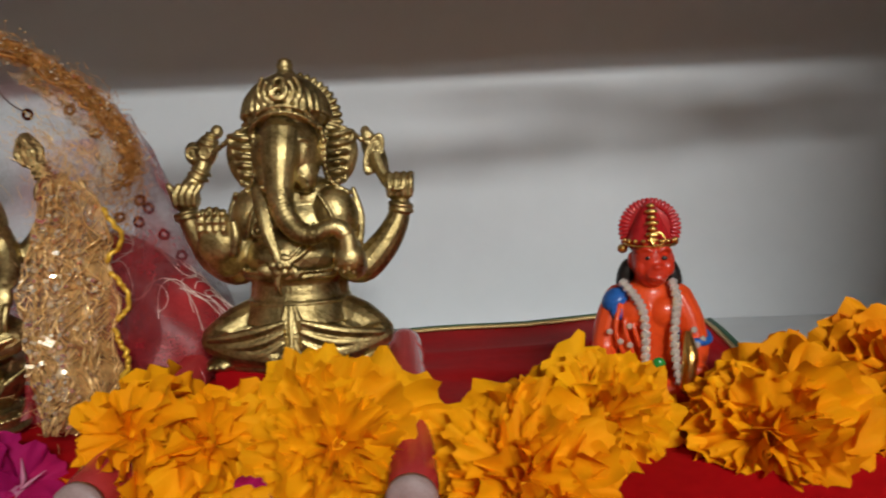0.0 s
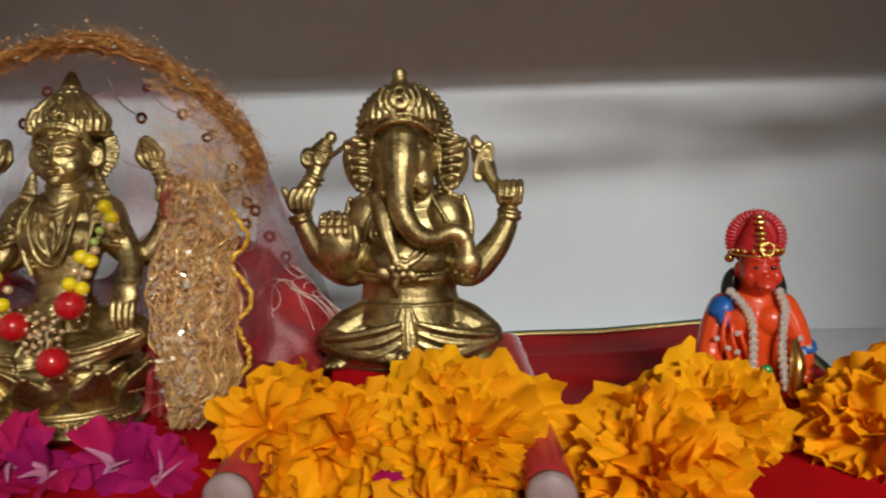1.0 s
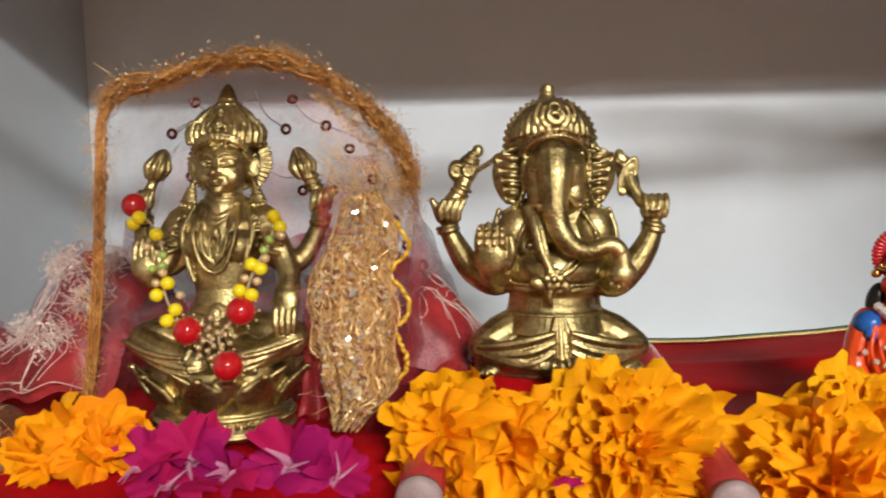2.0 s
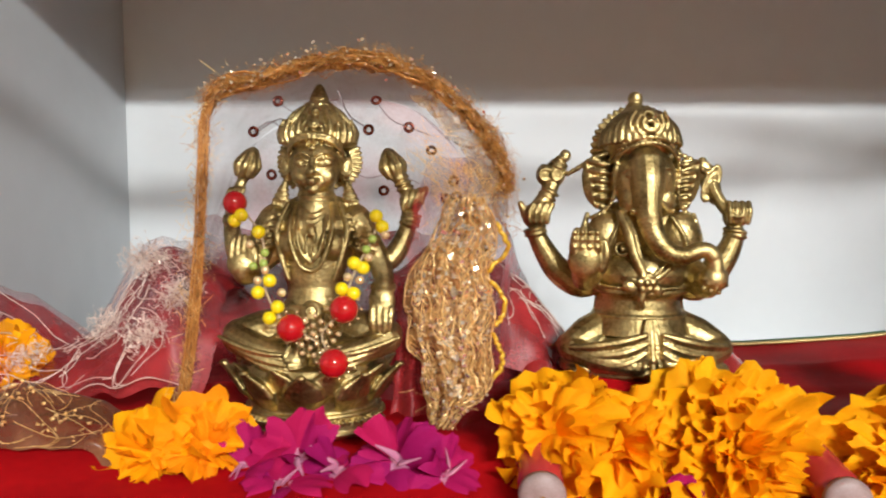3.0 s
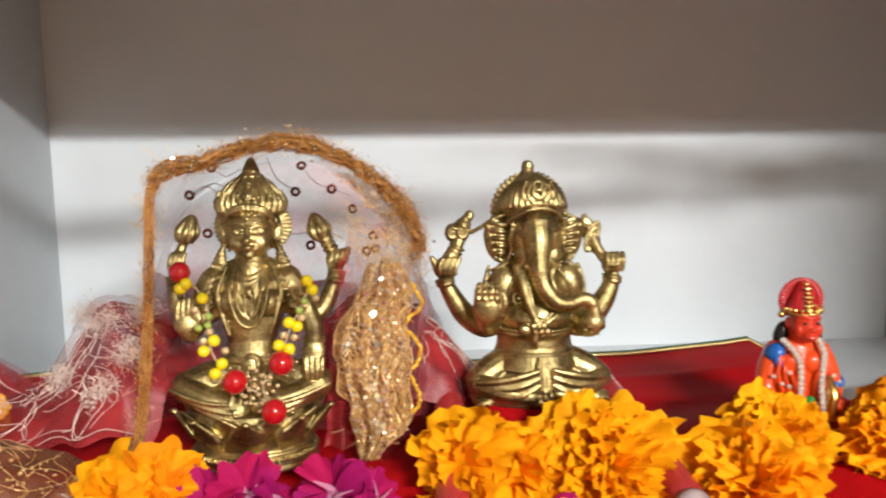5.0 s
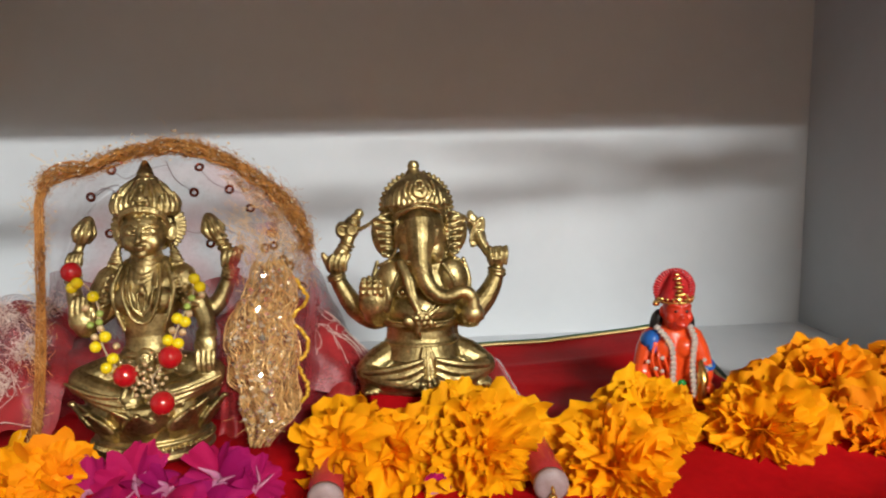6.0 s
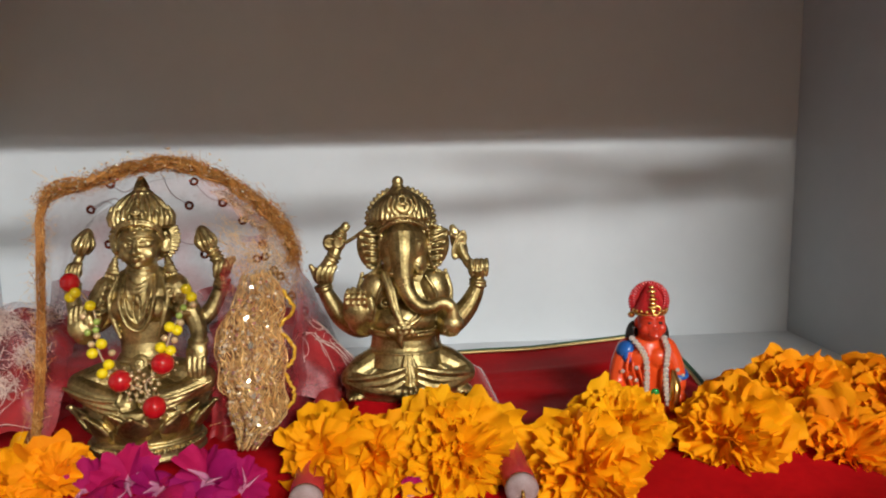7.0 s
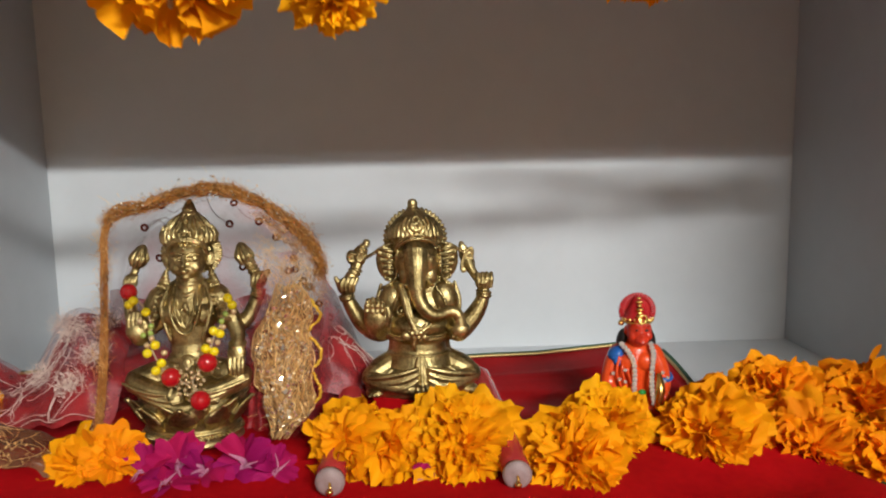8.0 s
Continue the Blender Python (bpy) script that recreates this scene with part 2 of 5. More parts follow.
FRONT, TOP, BACK, LEFT, RIGHT = -0.04, 0.314, 0.42, -0.34, 0.25
slab("wall_north", LEFT - 0.018, BACK, -0.018, RIGHT + 0.018, BACK + 0.012, TOP + 0.018, LAMINATE, "white laminate back panel of the shelf compartment")
slab("wall_west", LEFT - 0.018, FRONT, 0.0, LEFT, BACK, TOP, SIDE_LAMINATE, "laminate side panel of the shelf compartment, darker than the back panel", 0.0006)
slab("wall_east", RIGHT, FRONT, 0.0, RIGHT + 0.018, BACK, TOP, SIDE_LAMINATE, "laminate side panel of the shelf compartment, darker than the back panel", 0.0006)
slab("floor", LEFT - 0.018, FRONT, -0.018, RIGHT + 0.018, BACK, 0.0, LAMINATE, "white laminate shelf board", 0.0006)
slab("ceiling", LEFT - 0.018, FRONT, TOP, RIGHT + 0.018, BACK, TOP + 0.018, LAMINATE, "white laminate board above the compartment", 0.0006)
RX0, RX1, RY0, RZ0, RZ1 = -1.4, 1.9, -1.75, -1.15, 1.45
slab("room_wall_south", RX0, RY0 - 0.1, RZ0, RX1, RY0, RZ1, PAINT, "plain beige unseen room wall")
slab("room_wall_west", RX0 - 0.1, RY0 - 0.1, RZ0, RX0, BACK + 0.1, RZ1, DARK_WALL, "plain dark unseen room wall for the brass to reflect")
slab("room_wall_east", RX1, RY0 - 0.1, RZ0, RX1 + 0.1, BACK + 0.1, RZ1, PAINT, "plain beige unseen room wall")
slab("room_wall_north", RX0, BACK + 0.013, RZ0, RX1, BACK + 0.1, RZ1, PAINT, "plain beige unseen room wall")
slab("room_floor", RX0 - 0.1, RY0 - 0.1, RZ0 - 0.1, RX1 + 0.1, BACK + 0.1, RZ0, ROOM_FLOOR, "plain light brown unseen room floor that bounces light")
slab("room_ceiling", RX0 - 0.1, RY0 - 0.1, RZ1, RX1 + 0.1, BACK + 0.1, RZ1 + 0.1, PAINT, "plain beige unseen room ceiling")

tube_light = holder("tube_light", TUBE[0], RY0, TUBE[2], "lit white fluorescent tube light on the room wall", "lamp")
part("batten", box(bmesh.new(), -0.33, 0.001, -0.03, 0.33, 0.05, 0.03, 0.004), BATTEN, tube_light, smooth=False)
b = bmesh.new()
tube(b, [(-0.31, 0.075, 0), (0.31, 0.075, 0)], 0.013, 12, 1)
part("tube", b, GLOW, tube_light, "glowing glass tube")


# ---- red cloth over a low board ----
CLOTH_Z = 0.018


def cloth_height(x, y):
    """Top of the red cloth: flat on the board, with folds and a slightly lifted back corner."""
    k = min(1.0, max(0.0, (y - 0.125) / 0.075))
    z = CLOTH_Z - 0.0065 * (1 - k * k * (3 - 2 * k)) + 0.0011 * math.sin(38 * x + 21 * y) + 0.0008 * math.sin(95 * y - 30 * x + 1.0) + 0.0016 * noise.noise(Vector((x * 28, y * 34, 0)))
    z += 0.012 * max(0.0, 1 - math.hypot(x - 0.112, y - 0.33) / 0.085) - 0.0012 * max(0.0, (y - 0.29) / 0.04)
    z += 0.0010 * math.exp(-((y - 0.255 + 0.08 * x) / 0.006) ** 2) + 0.0012 * math.exp(-((y - 0.285 + 0.05 * x) / 0.005) ** 2)
    return z


def red_cloth():
    thing = holder("red_cloth", -0.1, 0.2, 0.0, "bright red satin cloth with gold and green border", "cloth")
    inv = Matrix.Translation((0.1, -0.2, 0.0))
    nx, ny = 90, 70

    def place(u, v):
        # u across, v from the front to the back; the right edge runs aslant
        x0, x1 = -0.325, 0.114 + 0.12 * max(0.0, 0.72 - v)
        x, y = x0 + (x1 - x0) * u, 0.02 + 0.304 * v + 0.008 * u
        z = cloth_height(x, y)
        over = max(0.0, (u - 0.965) / 0.035)
        if over > 0:
            z -= 0.0105 * over
        if v < 0.08:
            z -= 0.016 * (1 - v / 0.08)
        return Vector((x, y, max(z, 0.0012)))
    b = bmesh.new()
    rows = [[b.verts.new(inv @ place(i / nx, j / ny)) for i in range(nx + 1)] for j in range(ny + 1)]
    for j in range(ny):
        for i in range(nx):
            b.faces.new((rows[j][i], rows[j][i + 1], rows[j + 1][i + 1], rows[j + 1][i]))
    sheet = part("sheet", b, RED_CLOTH, thing)
    so = sheet.modifiers.new("thick", "SOLIDIFY")
    so.thickness, so.offset = 0.0006, -1
    for name, material, off, width in (("gold_border", GOLD_TRIM, 0.0, 0.0011), ("green_border", GREEN_TRIM, 0.0024, 0.0014)):
        b = bmesh.new()
        back = [inv @ (place(k / 30, 1.0) + Vector((0, off, 0.0006))) for k in range(31)]
        tube(b, back, width, 8, 1)
        edge = [inv @ (place(1.0, 1 - k / 20) + Vector((off, 0, 0.0008))) for k in range(21)]
        tube(b, edge, width * 1.25, 8, 1)
        part(name, b, material, thing)


red_cloth()
board = part("low_board", box(bmesh.new(), -0.315, 0.05, 0.0, 0.095, 0.305, CLOTH_Z - 0.0105, 0.002), LAMINATE, None,
             "low white board hidden under the red cloth", smooth=False)
tagged(board, category="board")


# ---- statues: each one cast skin, shaped in millimetres ----
def finish(name, bm, materials, x, y, z, label, rz=0.0):
    bmesh.ops.scale(bm, vec=(0.001, 0.001, 0.001), verts=bm.verts)
    ob = part(name, bm, materials)
    ob.matrix_world = pose(x, y, z, 0, 0, rz)
    return tagged(ob, label, "statue")


def rope(b, points, r, steps=6, mi=0):
    """A beaded cord along a smooth curve."""
    tube(b, points, r * 0.7, 6, steps, mi=mi)
    line, last = spline(points, 12), None
    for q in line:
        if last is None or (q - last).length > 1.7 * r:
            ell(b, q, (r, r, r), sub=1, mi=mi)
            last = q


def elephant_statue():
    b = bmesh.new()
    # plinth and the flared robe over crossed legs
    lathe(b, [(27, 0), (29, 1.2), (29, 3.4), (27, 5)], (0, -1, 0), 48, 0.66)
    lathe(b, [(25, 3.5), (29.5, 6), (30.5, 9), (28.5, 12.2), (22, 15.6), (18.4, 19), (16.6, 23), (16, 28)], (0, 0, 0), 48, 0.5)
    for s in (-1, 1):
        tube(b, [(s * 11, -2, 18), (s * 20, -6, 14.5), (s * 27, -9.5, 11)], [6.5, 6.4, 4.6], 14, 5, flat=0.8)
        tube(b, [(s * 27, -10, 10), (s * 18, -15, 7.2), (s * 6, -18.5, 5.5)], [4.6, 4.4, 3.6], 12, 5)
        ell(b, (s * 24, -12, 3.0), (5.5, 5, 2.6))
        for k in range(3):
            ell(b, (s * (27.5 - 2.2 * k), -15.6, 2.4), (1.1, 1.6, 1.2), sub=2)
        for k in range(6):  # swagged folds over the legs, every second one beaded
            z0, drop = 17.4 - 1.2 * k, 1.2 + 0.9 * k
            pts = []
            for j in range(7):
                t = j / 6
                x = s * (3.0 + (24.5 - 1.1 * k) * t)
                z = z0 - drop * math.sin(math.pi * min(1.0, 0.15 + 0.75 * t)) - 5.5 * t + 0.55 * k * t
                pts.append((x, -20.4 + 5.6 * t * t, z))
            if k % 2:
                rope(b, pts, 0.95)
            else:
                tube(b, pts, [1.0, 1.75, 1.6, 0.9], 8, 4)
    for k in range(5):  # fan of pleats in the middle
        u = k - 2
        pts = [(-0.8 + 0.7 * u, -17.2, 21.4), (-0.6 + 1.6 * u, -18.8, 14), (-0.4 + 2.5 * u, -20.2, 5)]
        if k % 2:
            rope(b, pts, 0.75)
        else:
            tube(b, pts, [0.8, 1.1, 1.3], 8, 5)
    ell(b, (-0.4, -20, 8), (1.6, 1.4, 1.6), sub=2)
    # waist band, belly, chest and back
    lathe(b, [(19, 15), (17.2, 18.6), (15.8, 21.5), (14.6, 24), (14.2, 27.5), (15.6, 31)], (-0.3, -1.5, 0), 44, 0.88)
    torus(b, (-0.3, -1.7, 21.6), 16.0, 0.7, (0, 0, 0), 48, 6, squash=0.84)
    torus(b, (-0.3, -1.7, 30.4), 16.4, 1.3, (0, 0, 0), 48, 6, squash=0.86)
    for k in range(34):
        a = radians(180 + 180 * k / 33)
        ell(b, (-0.3 + 17.0 * math.cos(a), -1.9 + 15.1 * math.sin(a), 32.2), (0.8, 0.8, 0.8), sub=1)
    ell(b, (-0.2, -2.5, 36.4), (16.6, 14.0, 10.5))
    ell(b, (0, 2, 44), (21, 10, 13))
    ell(b, (0, 3, 54), (16.5, 8.5, 9))
    # belt knot with hanging ends
    for k in range(6):
        a = k * 1.047
        ell(b, (-2.8 + 2.3 * math.cos(a), -17.4, 34.6 + 2.5 * math.sin(a)), (1.5, 1.2, 1.5), sub=2)
    ell(b, (-2.8, -18.0, 34.6), (1.4, 1.4, 1.4), sub=2)
    ell(b, (-7.6, -15.6, 32.8), (3.0, 1.5, 2.4), (0, 20, 0))
    ell(b, (1.4, -16.4, 32.0), (1.6, 1.3, 2.6), (0, -20, 0))
    tube(b, [(-3.6, -17, 31.5), (-4.2, -17, 28.5), (-3.4, -16.6, 25.5)], [1.3, 1.2, 0.8], 8, 3)
    # sash over the shoulder, cords from the neck to the knot
    tube(b, [(-10.5, -9.5, 58), (-8.2, -13.5, 51), (-6.6, -15.4, 44), (-4.2, -16.8, 38.5), (-2.8, -17.4, 35)], [1.6, 2.0, 1.9, 1.5, 1.1], 8, 6)
    rope(b, [(-8.6, -10.4, 58), (-6.2, -14.4, 51), (-4.8, -16.2, 44), (-3.0, -17.3, 38)], 0.8)
    rope(b, [(7.5, -12, 47), (5.0, -15.8, 42), (1.0, -17.3, 38), (-1.8, -17.8, 35.5)], 0.8)
    tube(b, [(10, -11, 46), (7.0, -14.8, 41), (3.0, -16.6, 37.2), (-1.0, -17.4, 35)], 0.8, 6, 6)
    for s in (-1, 1):  # ridged drape on each side of the chest
        ell(b, (s * 13.5, -2.5, 49), (7.5, 6.5, 9.5), (0, -s * 12, 0))
        for k in range(6):
            rope(b, [(s * (8.8 + k * 1.35), -7.6 + 0.7 * k, 56.4 - 1.3 * k), (s * (12.6 + k * 1.4), -9.4 + 0.9 * k, 50.0 - 1.7 * k), (s * (14.6 + k * 1.2), -8.2 + 1.2 * k, 43.0 - 1.5 * k)], 0.75)
        tube(b, [(s * 19.5, 1, 57), (s * 21.8, 0, 48), (s * 20.6, -1, 38), (s * 17, -3, 31)], [1.0, 1.3, 1.2, 0.9], 8, 5)
    torus(b, (-10.2, -12.6, 45.6), 2.2, 0.6, (80, 0, -25), 16, 5)
    ell(b, (-10.2, -12.9, 45.6), (1.0, 0.9, 1.0), sub=2)
    # head
    ell(b, (-0.6, -3.8, 69.5), (11.4, 9.6, 12.5))
    ell(b, (-1.0, -7.0, 73.5), (8.2, 7.0, 6.5))
    for s in (-1, 1):
        ell(b, (-0.6 + s * 5.6, -7.6, 62.5), (4.4, 4.2, 6.0))
        ell(b, (-0.8 + s * 6.2, -10.6, 71.4), (2.2, 1.1, 1.1), (0, s * 12, 0), sub=2)
        tube(b, [(-0.8 + s * 3.8, -12.2, 72.8), (-0.8 + s * 6.4, -11.4, 73.8), (-0.8 + s * 9.2, -8.6, 72.0)], 0.55, 6, 4)
        tube(b, [(-0.8 + s * 3.9, -12.0, 69.8), (-0.8 + s * 6.4, -11.2, 69.2), (-0.8 + s * 8.8, -8.8, 70.4)], 0.4, 6, 4)
        tube(b, [(s * 4.6 - 0.6, -11.0, 61), (s * 6.2 - 0.6, -13.4, 58.6), (s * 7.2 - 0.6, -14.6, 59.2)], [1.6, 1.3, 0.8], 8, 3)
        # ears: a fan of ridges between a beaded rim and a smooth outer edge
        ell(b, (s * 15.6, 1.5, 68), (6.0, 2.2, 9.8), (0, s * 14, 0))
        for k in range(6):
            tube(b, [(s * 11.8, -1.2, 75.0 - k * 3.1), (s * 15.4, -2.0, 75.2 - k * 3.0), (s * (20.2 - 0.75 * k), 0.0, 76.4 - k * 3.35)], [0.7, 1.15, 0.7], 8, 4)
        rope(b, [(s * 10.9, -6.4, 77.5), (s * 11.6, -5.6, 71), (s * 11.4, -5.2, 65), (s * 12.8, -4.4, 60.5), (s * 16.4, -3.4, 57.4), (s * 19.2, -2.4, 56.0)], 1.0)
        rope(b, [(s * 13.2, 0.5, 79), (s * 18.5, 1.5, 76.8), (s * 22.6, 3.0, 73.8), (s * 26.6, 5.0, 71.4)], 1.2)
        tube(b, [(s * 20.6, 0.6, 76), (s * 18.6, 0.4, 68), (s * 17.0, 0.2, 60)], [0.8, 1.0, 0.8], 8, 4)
    # trunk: broad at the brow, curling to the hand with the sweet
    curl = [(-1.6, -8.0, 75), (-1.6, -11.2, 69), (-2.0, -13.6, 62), (-1.6, -15.8, 55), (0.2, -17.6, 49.4), (3.6, -19.4, 45.4), (8.4, -20.8, 44.0), (12.6, -21.4, 45.8), (16.0, -21.6, 46.2), (18.6, -21.6, 43.4), (19.4, -21.6, 38)]
    thick = [7.0, 6.2, 4.9, 4.0, 3.6, 3.3, 2.9, 2.6, 2.5, 2.7, 3.0]
    tube(b, curl, thick, 16, 5)
    path = spline(curl, 5)
    for k in range(14, 45):  # fine rings along it
        d = (path[k + 1] - path[k - 1]).normalized()
        f = k / (len(path) - 1) * (len(thick) - 1)
        i = int(f)
        r = thick[i] + (thick[i + 1] - thick[i]) * (f - i)
        e = d.to_track_quat("Z", "Y").to_euler()
        torus(b, path[k], r, 0.36, [math.degrees(a) for a in e], 18, 5)
    for q in ((-1.6, -15.9, 70.4), (-1.7, -16.6, 66.2), (-1.9, -17.4, 63.2)):
        ell(b, q, (1.0, 0.8, 1.0), sub=2)
    tube(b, [(-3.6, -14.2, 73.4), (-1.6, -15.2, 72.4), (0.4, -14.2, 73.4)], 0.45, 6, 3)
    # crown: a swelling turban of ribs that spread from the crest, beaded brow band, knob
    ell(b, (-1.0, 0.8, 84), (13.4, 11.2, 10.5))
    ell(b, (-1.2, 2.0, 90), (8.4, 8.0, 6.4))
    lathe(b, [(4.4, 94), (3.2, 96.5), (2.5, 97.6), (2.8, 99), (2.2, 100.8), (0.8, 101.6)], (-1.6, 6.5, 0), 16)
    for up, rr in ((0.0, 0.9), (2.0, 0.7)):
        rope(b, [(-12.8, 0, 74 + up), (-11.2, -6.6, 77.6 + up), (-7.2, -10.4, 81.0 + up), (-1.0, -12.2, 82.4 + up), (5.4, -10.4, 81.0 + up), (9.6, -6.6, 77.6 + up), (11.2, 0, 74 + up)], rr)

    def on_crown(a, h):
        # a: degrees round from the front; h: 0 at the band, 1 at the crest
        r = math.cos(radians(90 * h) * 0.80) ** 1.5
        return (-1.0 + 14.3 * r * math.sin(radians(a)), 0.8 - 12.2 * r * math.cos(radians(a)), 80.0 + 15.6 * math.sin(radians(90 * h) * 0.86) + 3.0 * (1 - abs(a) / 90) * (1 - h))
    for k in range(-9, 10):
        if k:
            a = k * 10.5
            s = 1 if k > 0 else -1
            tube(b, [on_crown(a, 0.08), on_crown(a * 1.04, 0.34), on_crown(a * 0.92, 0.62), on_crown(a * 0.55 + s * 4, 0.86)], [1.05, 1.3, 1.05, 0.6], 8, 4)
    for k in range(3):  # nested loops hanging on the brow
        r = 2.6 + 2.0 * k
        tube(b, [(-1.2 + 1.0 * r * math.sin(radians(d)), -11.9 - 0.2 * k + 0.06 * r * r * abs(math.sin(radians(d))), 88.8 - r * math.cos(radians(d))) for d in range(-130, 131, 26)], 0.7, 6, 3)
    torus(b, (-1.2, -9.0, 91.8), 1.7, 0.7, (62, 0, 0), 16, 6)
    torus(b, (-1.2, -11.3, 88.4), 1.6, 0.7, (70, 0, 0), 16, 6)
    ell(b, (-0.4, 8.0, 80), (15.0, 1.8, 15.2))  # ribbed halo behind the crown
    for k in range(30):
        a = radians(-35 + 250 * k / 29)
        tube(b, [(-0.4 + 11.5 * math.cos(a), 6.4, 80 + 11.8 * math.sin(a)), (-0.4 + 16.4 * math.cos(a), 7.6, 80 + 16.4 * math.sin(a))], 1.05, 8, 1)
    # raised arms
    tube(b, [(-13, 2, 35), (-21, 2, 31.5), (-29, 3, 36), (-34, 5, 43), (-37.4, 6, 49.5)], [5.0, 5.4, 5.0, 4.2, 3.4], 14, 5)
    for z, x in ((49.6, -37.4), (51.2, -37.8)):
        torus(b, (x, 6, z), 3.7, 0.75, (0, -14, 0), 20, 6)
    ell(b, (-37.6, 6.4, 56.0), (5.0, 3.8, 5.0))
    tube(b, [(-40.2, 6.4, 55), (-43.2, 6.6, 60.6)], [2.3, 1.2], 8, 1)
    for k in range(4):
        tube(b, [(-40.2 + k * 2.1, 2.9, 54.0), (-40.4 + k * 2.3, 2.6, 57.4), (-39.0 + k * 2.4, 3.6, 60.4)], 1.15, 7, 3)
    tube(b, [(-36, 6.6, 59.5), (-33, 7.4, 64), (-31.2, 8, 67.5)], [3.4, 3.0, 2.8], 10, 4)
    for k in range(2):
        torus(b, (-33.2 + 1.1 * k, 7.4, 63.2 + 1.7 * k), 3.2, 0.65, (0, 28, 0), 18, 5)
    ell(b, (-30.4, 8.4, 71.6), (4.2, 3.2, 6.4), (0, 22, 0))
    ell(b, (-34.4, 8.0, 71.2), (3.0, 2.2, 4.0))
    torus(b, (-34.2, 6.2, 71.2), 2.2, 0.6, (90, 0, 0), 16, 5)
    torus(b, (-30.0, 5.6, 71.0), 1.9, 0.55, (90, 45, 0), 12, 5)
    for k in range(3):
        torus(b, (-29.4 + 0.9 * k, 8.4, 74.0 + 1.6 * k), 3.2 - 0.6 * k, 0.6, (0, 22, 0), 16, 5)
    ell(b, (-26.4, 9.4, 78.2), (2.2, 2.0, 2.4))
    tube(b, [(13, 1, 34), (21, 0, 31), (28.4, 0, 37.4), (33.2, 0.5, 44.6), (35.4, 1, 51)], [5.2, 5.8, 5.2, 4.2, 3.3], 14, 5)
    for z in (49.4, 51.2):
        torus(b, (35.2, 1, z), 3.7, 0.8, (0, 10, 0), 20, 6)
    ell(b, (35.2, 1.2, 56.8), (4.8, 3.6, 5.2))
    for k in range(4):
        tube(b, [(31.8 + k * 2.2, -2.2, 54.6), (31.6 + k * 2.4, -2.6, 58.4), (31.8 + k * 2.4, -0.8, 61.4)], 1.2, 7, 3)
    rope(b, [(30.6, -1.8, 57.8), (34.0, -3.6, 56.6), (38.4, -1.8, 57.2)], 0.9)
    tube(b, [(31.4, 1, 59), (28.6, 3, 64), (27.4, 5, 68)], [2.4, 2.4, 2.6], 8, 4)
    ell(b, (27.0, 5.6, 68.6), (3.7, 2.0, 9.0), (0, -20, 0))
    torus(b, (26.8, 3.7, 68.4), 2.6, 0.65, (90, 20, 0), 22, 5, squash=2.4)
    torus(b, (26.8, 3.5, 68.4), 1.1, 0.5, (90, 20, 0), 16, 5, squash=3.0)
    ell(b, (24.2, 6.6, 76.2), (1.7, 1.4, 2.0))
    # lower hands: an open palm, and one that holds a sweet
    tube(b, [(-17, -3, 40), (-21.5, -8, 35), (-23.4, -12, 37.5)], [5.2, 4.8, 4.2], 12, 4)
    ell(b, (-23.4, -14.2, 42.0), (6.0, 2.8, 6.8), (0, 0, -12))
    tube(b, [(-17.6, -14.6, 39), (-16.4, -15.6, 44), (-17.0, -15.4, 48.4)], [2.0, 1.7, 1.2], 8, 3)
    for k in range(4):
        tube(b, [(-27.6 + k * 2.6, -14.2 - 0.4 * k, 45.0), (-27.4 + k * 2.5, -14.6 - 0.4 * k, 49.4), (-26.6 + k * 2.2, -14.0 - 0.4 * k, 53.2 - 0.7 * abs(k - 1.4))], [1.6, 1.5, 1.2], 8, 3)
        for z in (46.6, 49.2, 51.6):
            ell(b, (-27.4 + k * 2.5, -15.9 - 0.4 * k, z), (1.05, 0.6, 1.0), sub=1)
    tube(b, [(16, -3, 38), (19, -12, 33.5), (19.2, -18, 34.5)], [5.4, 5.2, 4.6], 12, 4)
    ell(b, (19.2, -20.6, 36.4), (5.0, 4.4, 4.8))
    for k in range(14):
        a = k * 2.4
        r = 4.4 * math.sqrt((k + 0.5) / 14)
        ell(b, (18.8 + r * math.cos(a), -24.2 + 0.10 * r * r, 35.4 + r * math.sin(a)), (0.95, 0.8, 0.95), sub=1)
    return finish("elephant_statue", fused(b, 0.36), BRASS, -0.0575, 0.2125, 0.0355,
                  "small polished brass seated elephant-headed statue on a red cushion", 4)


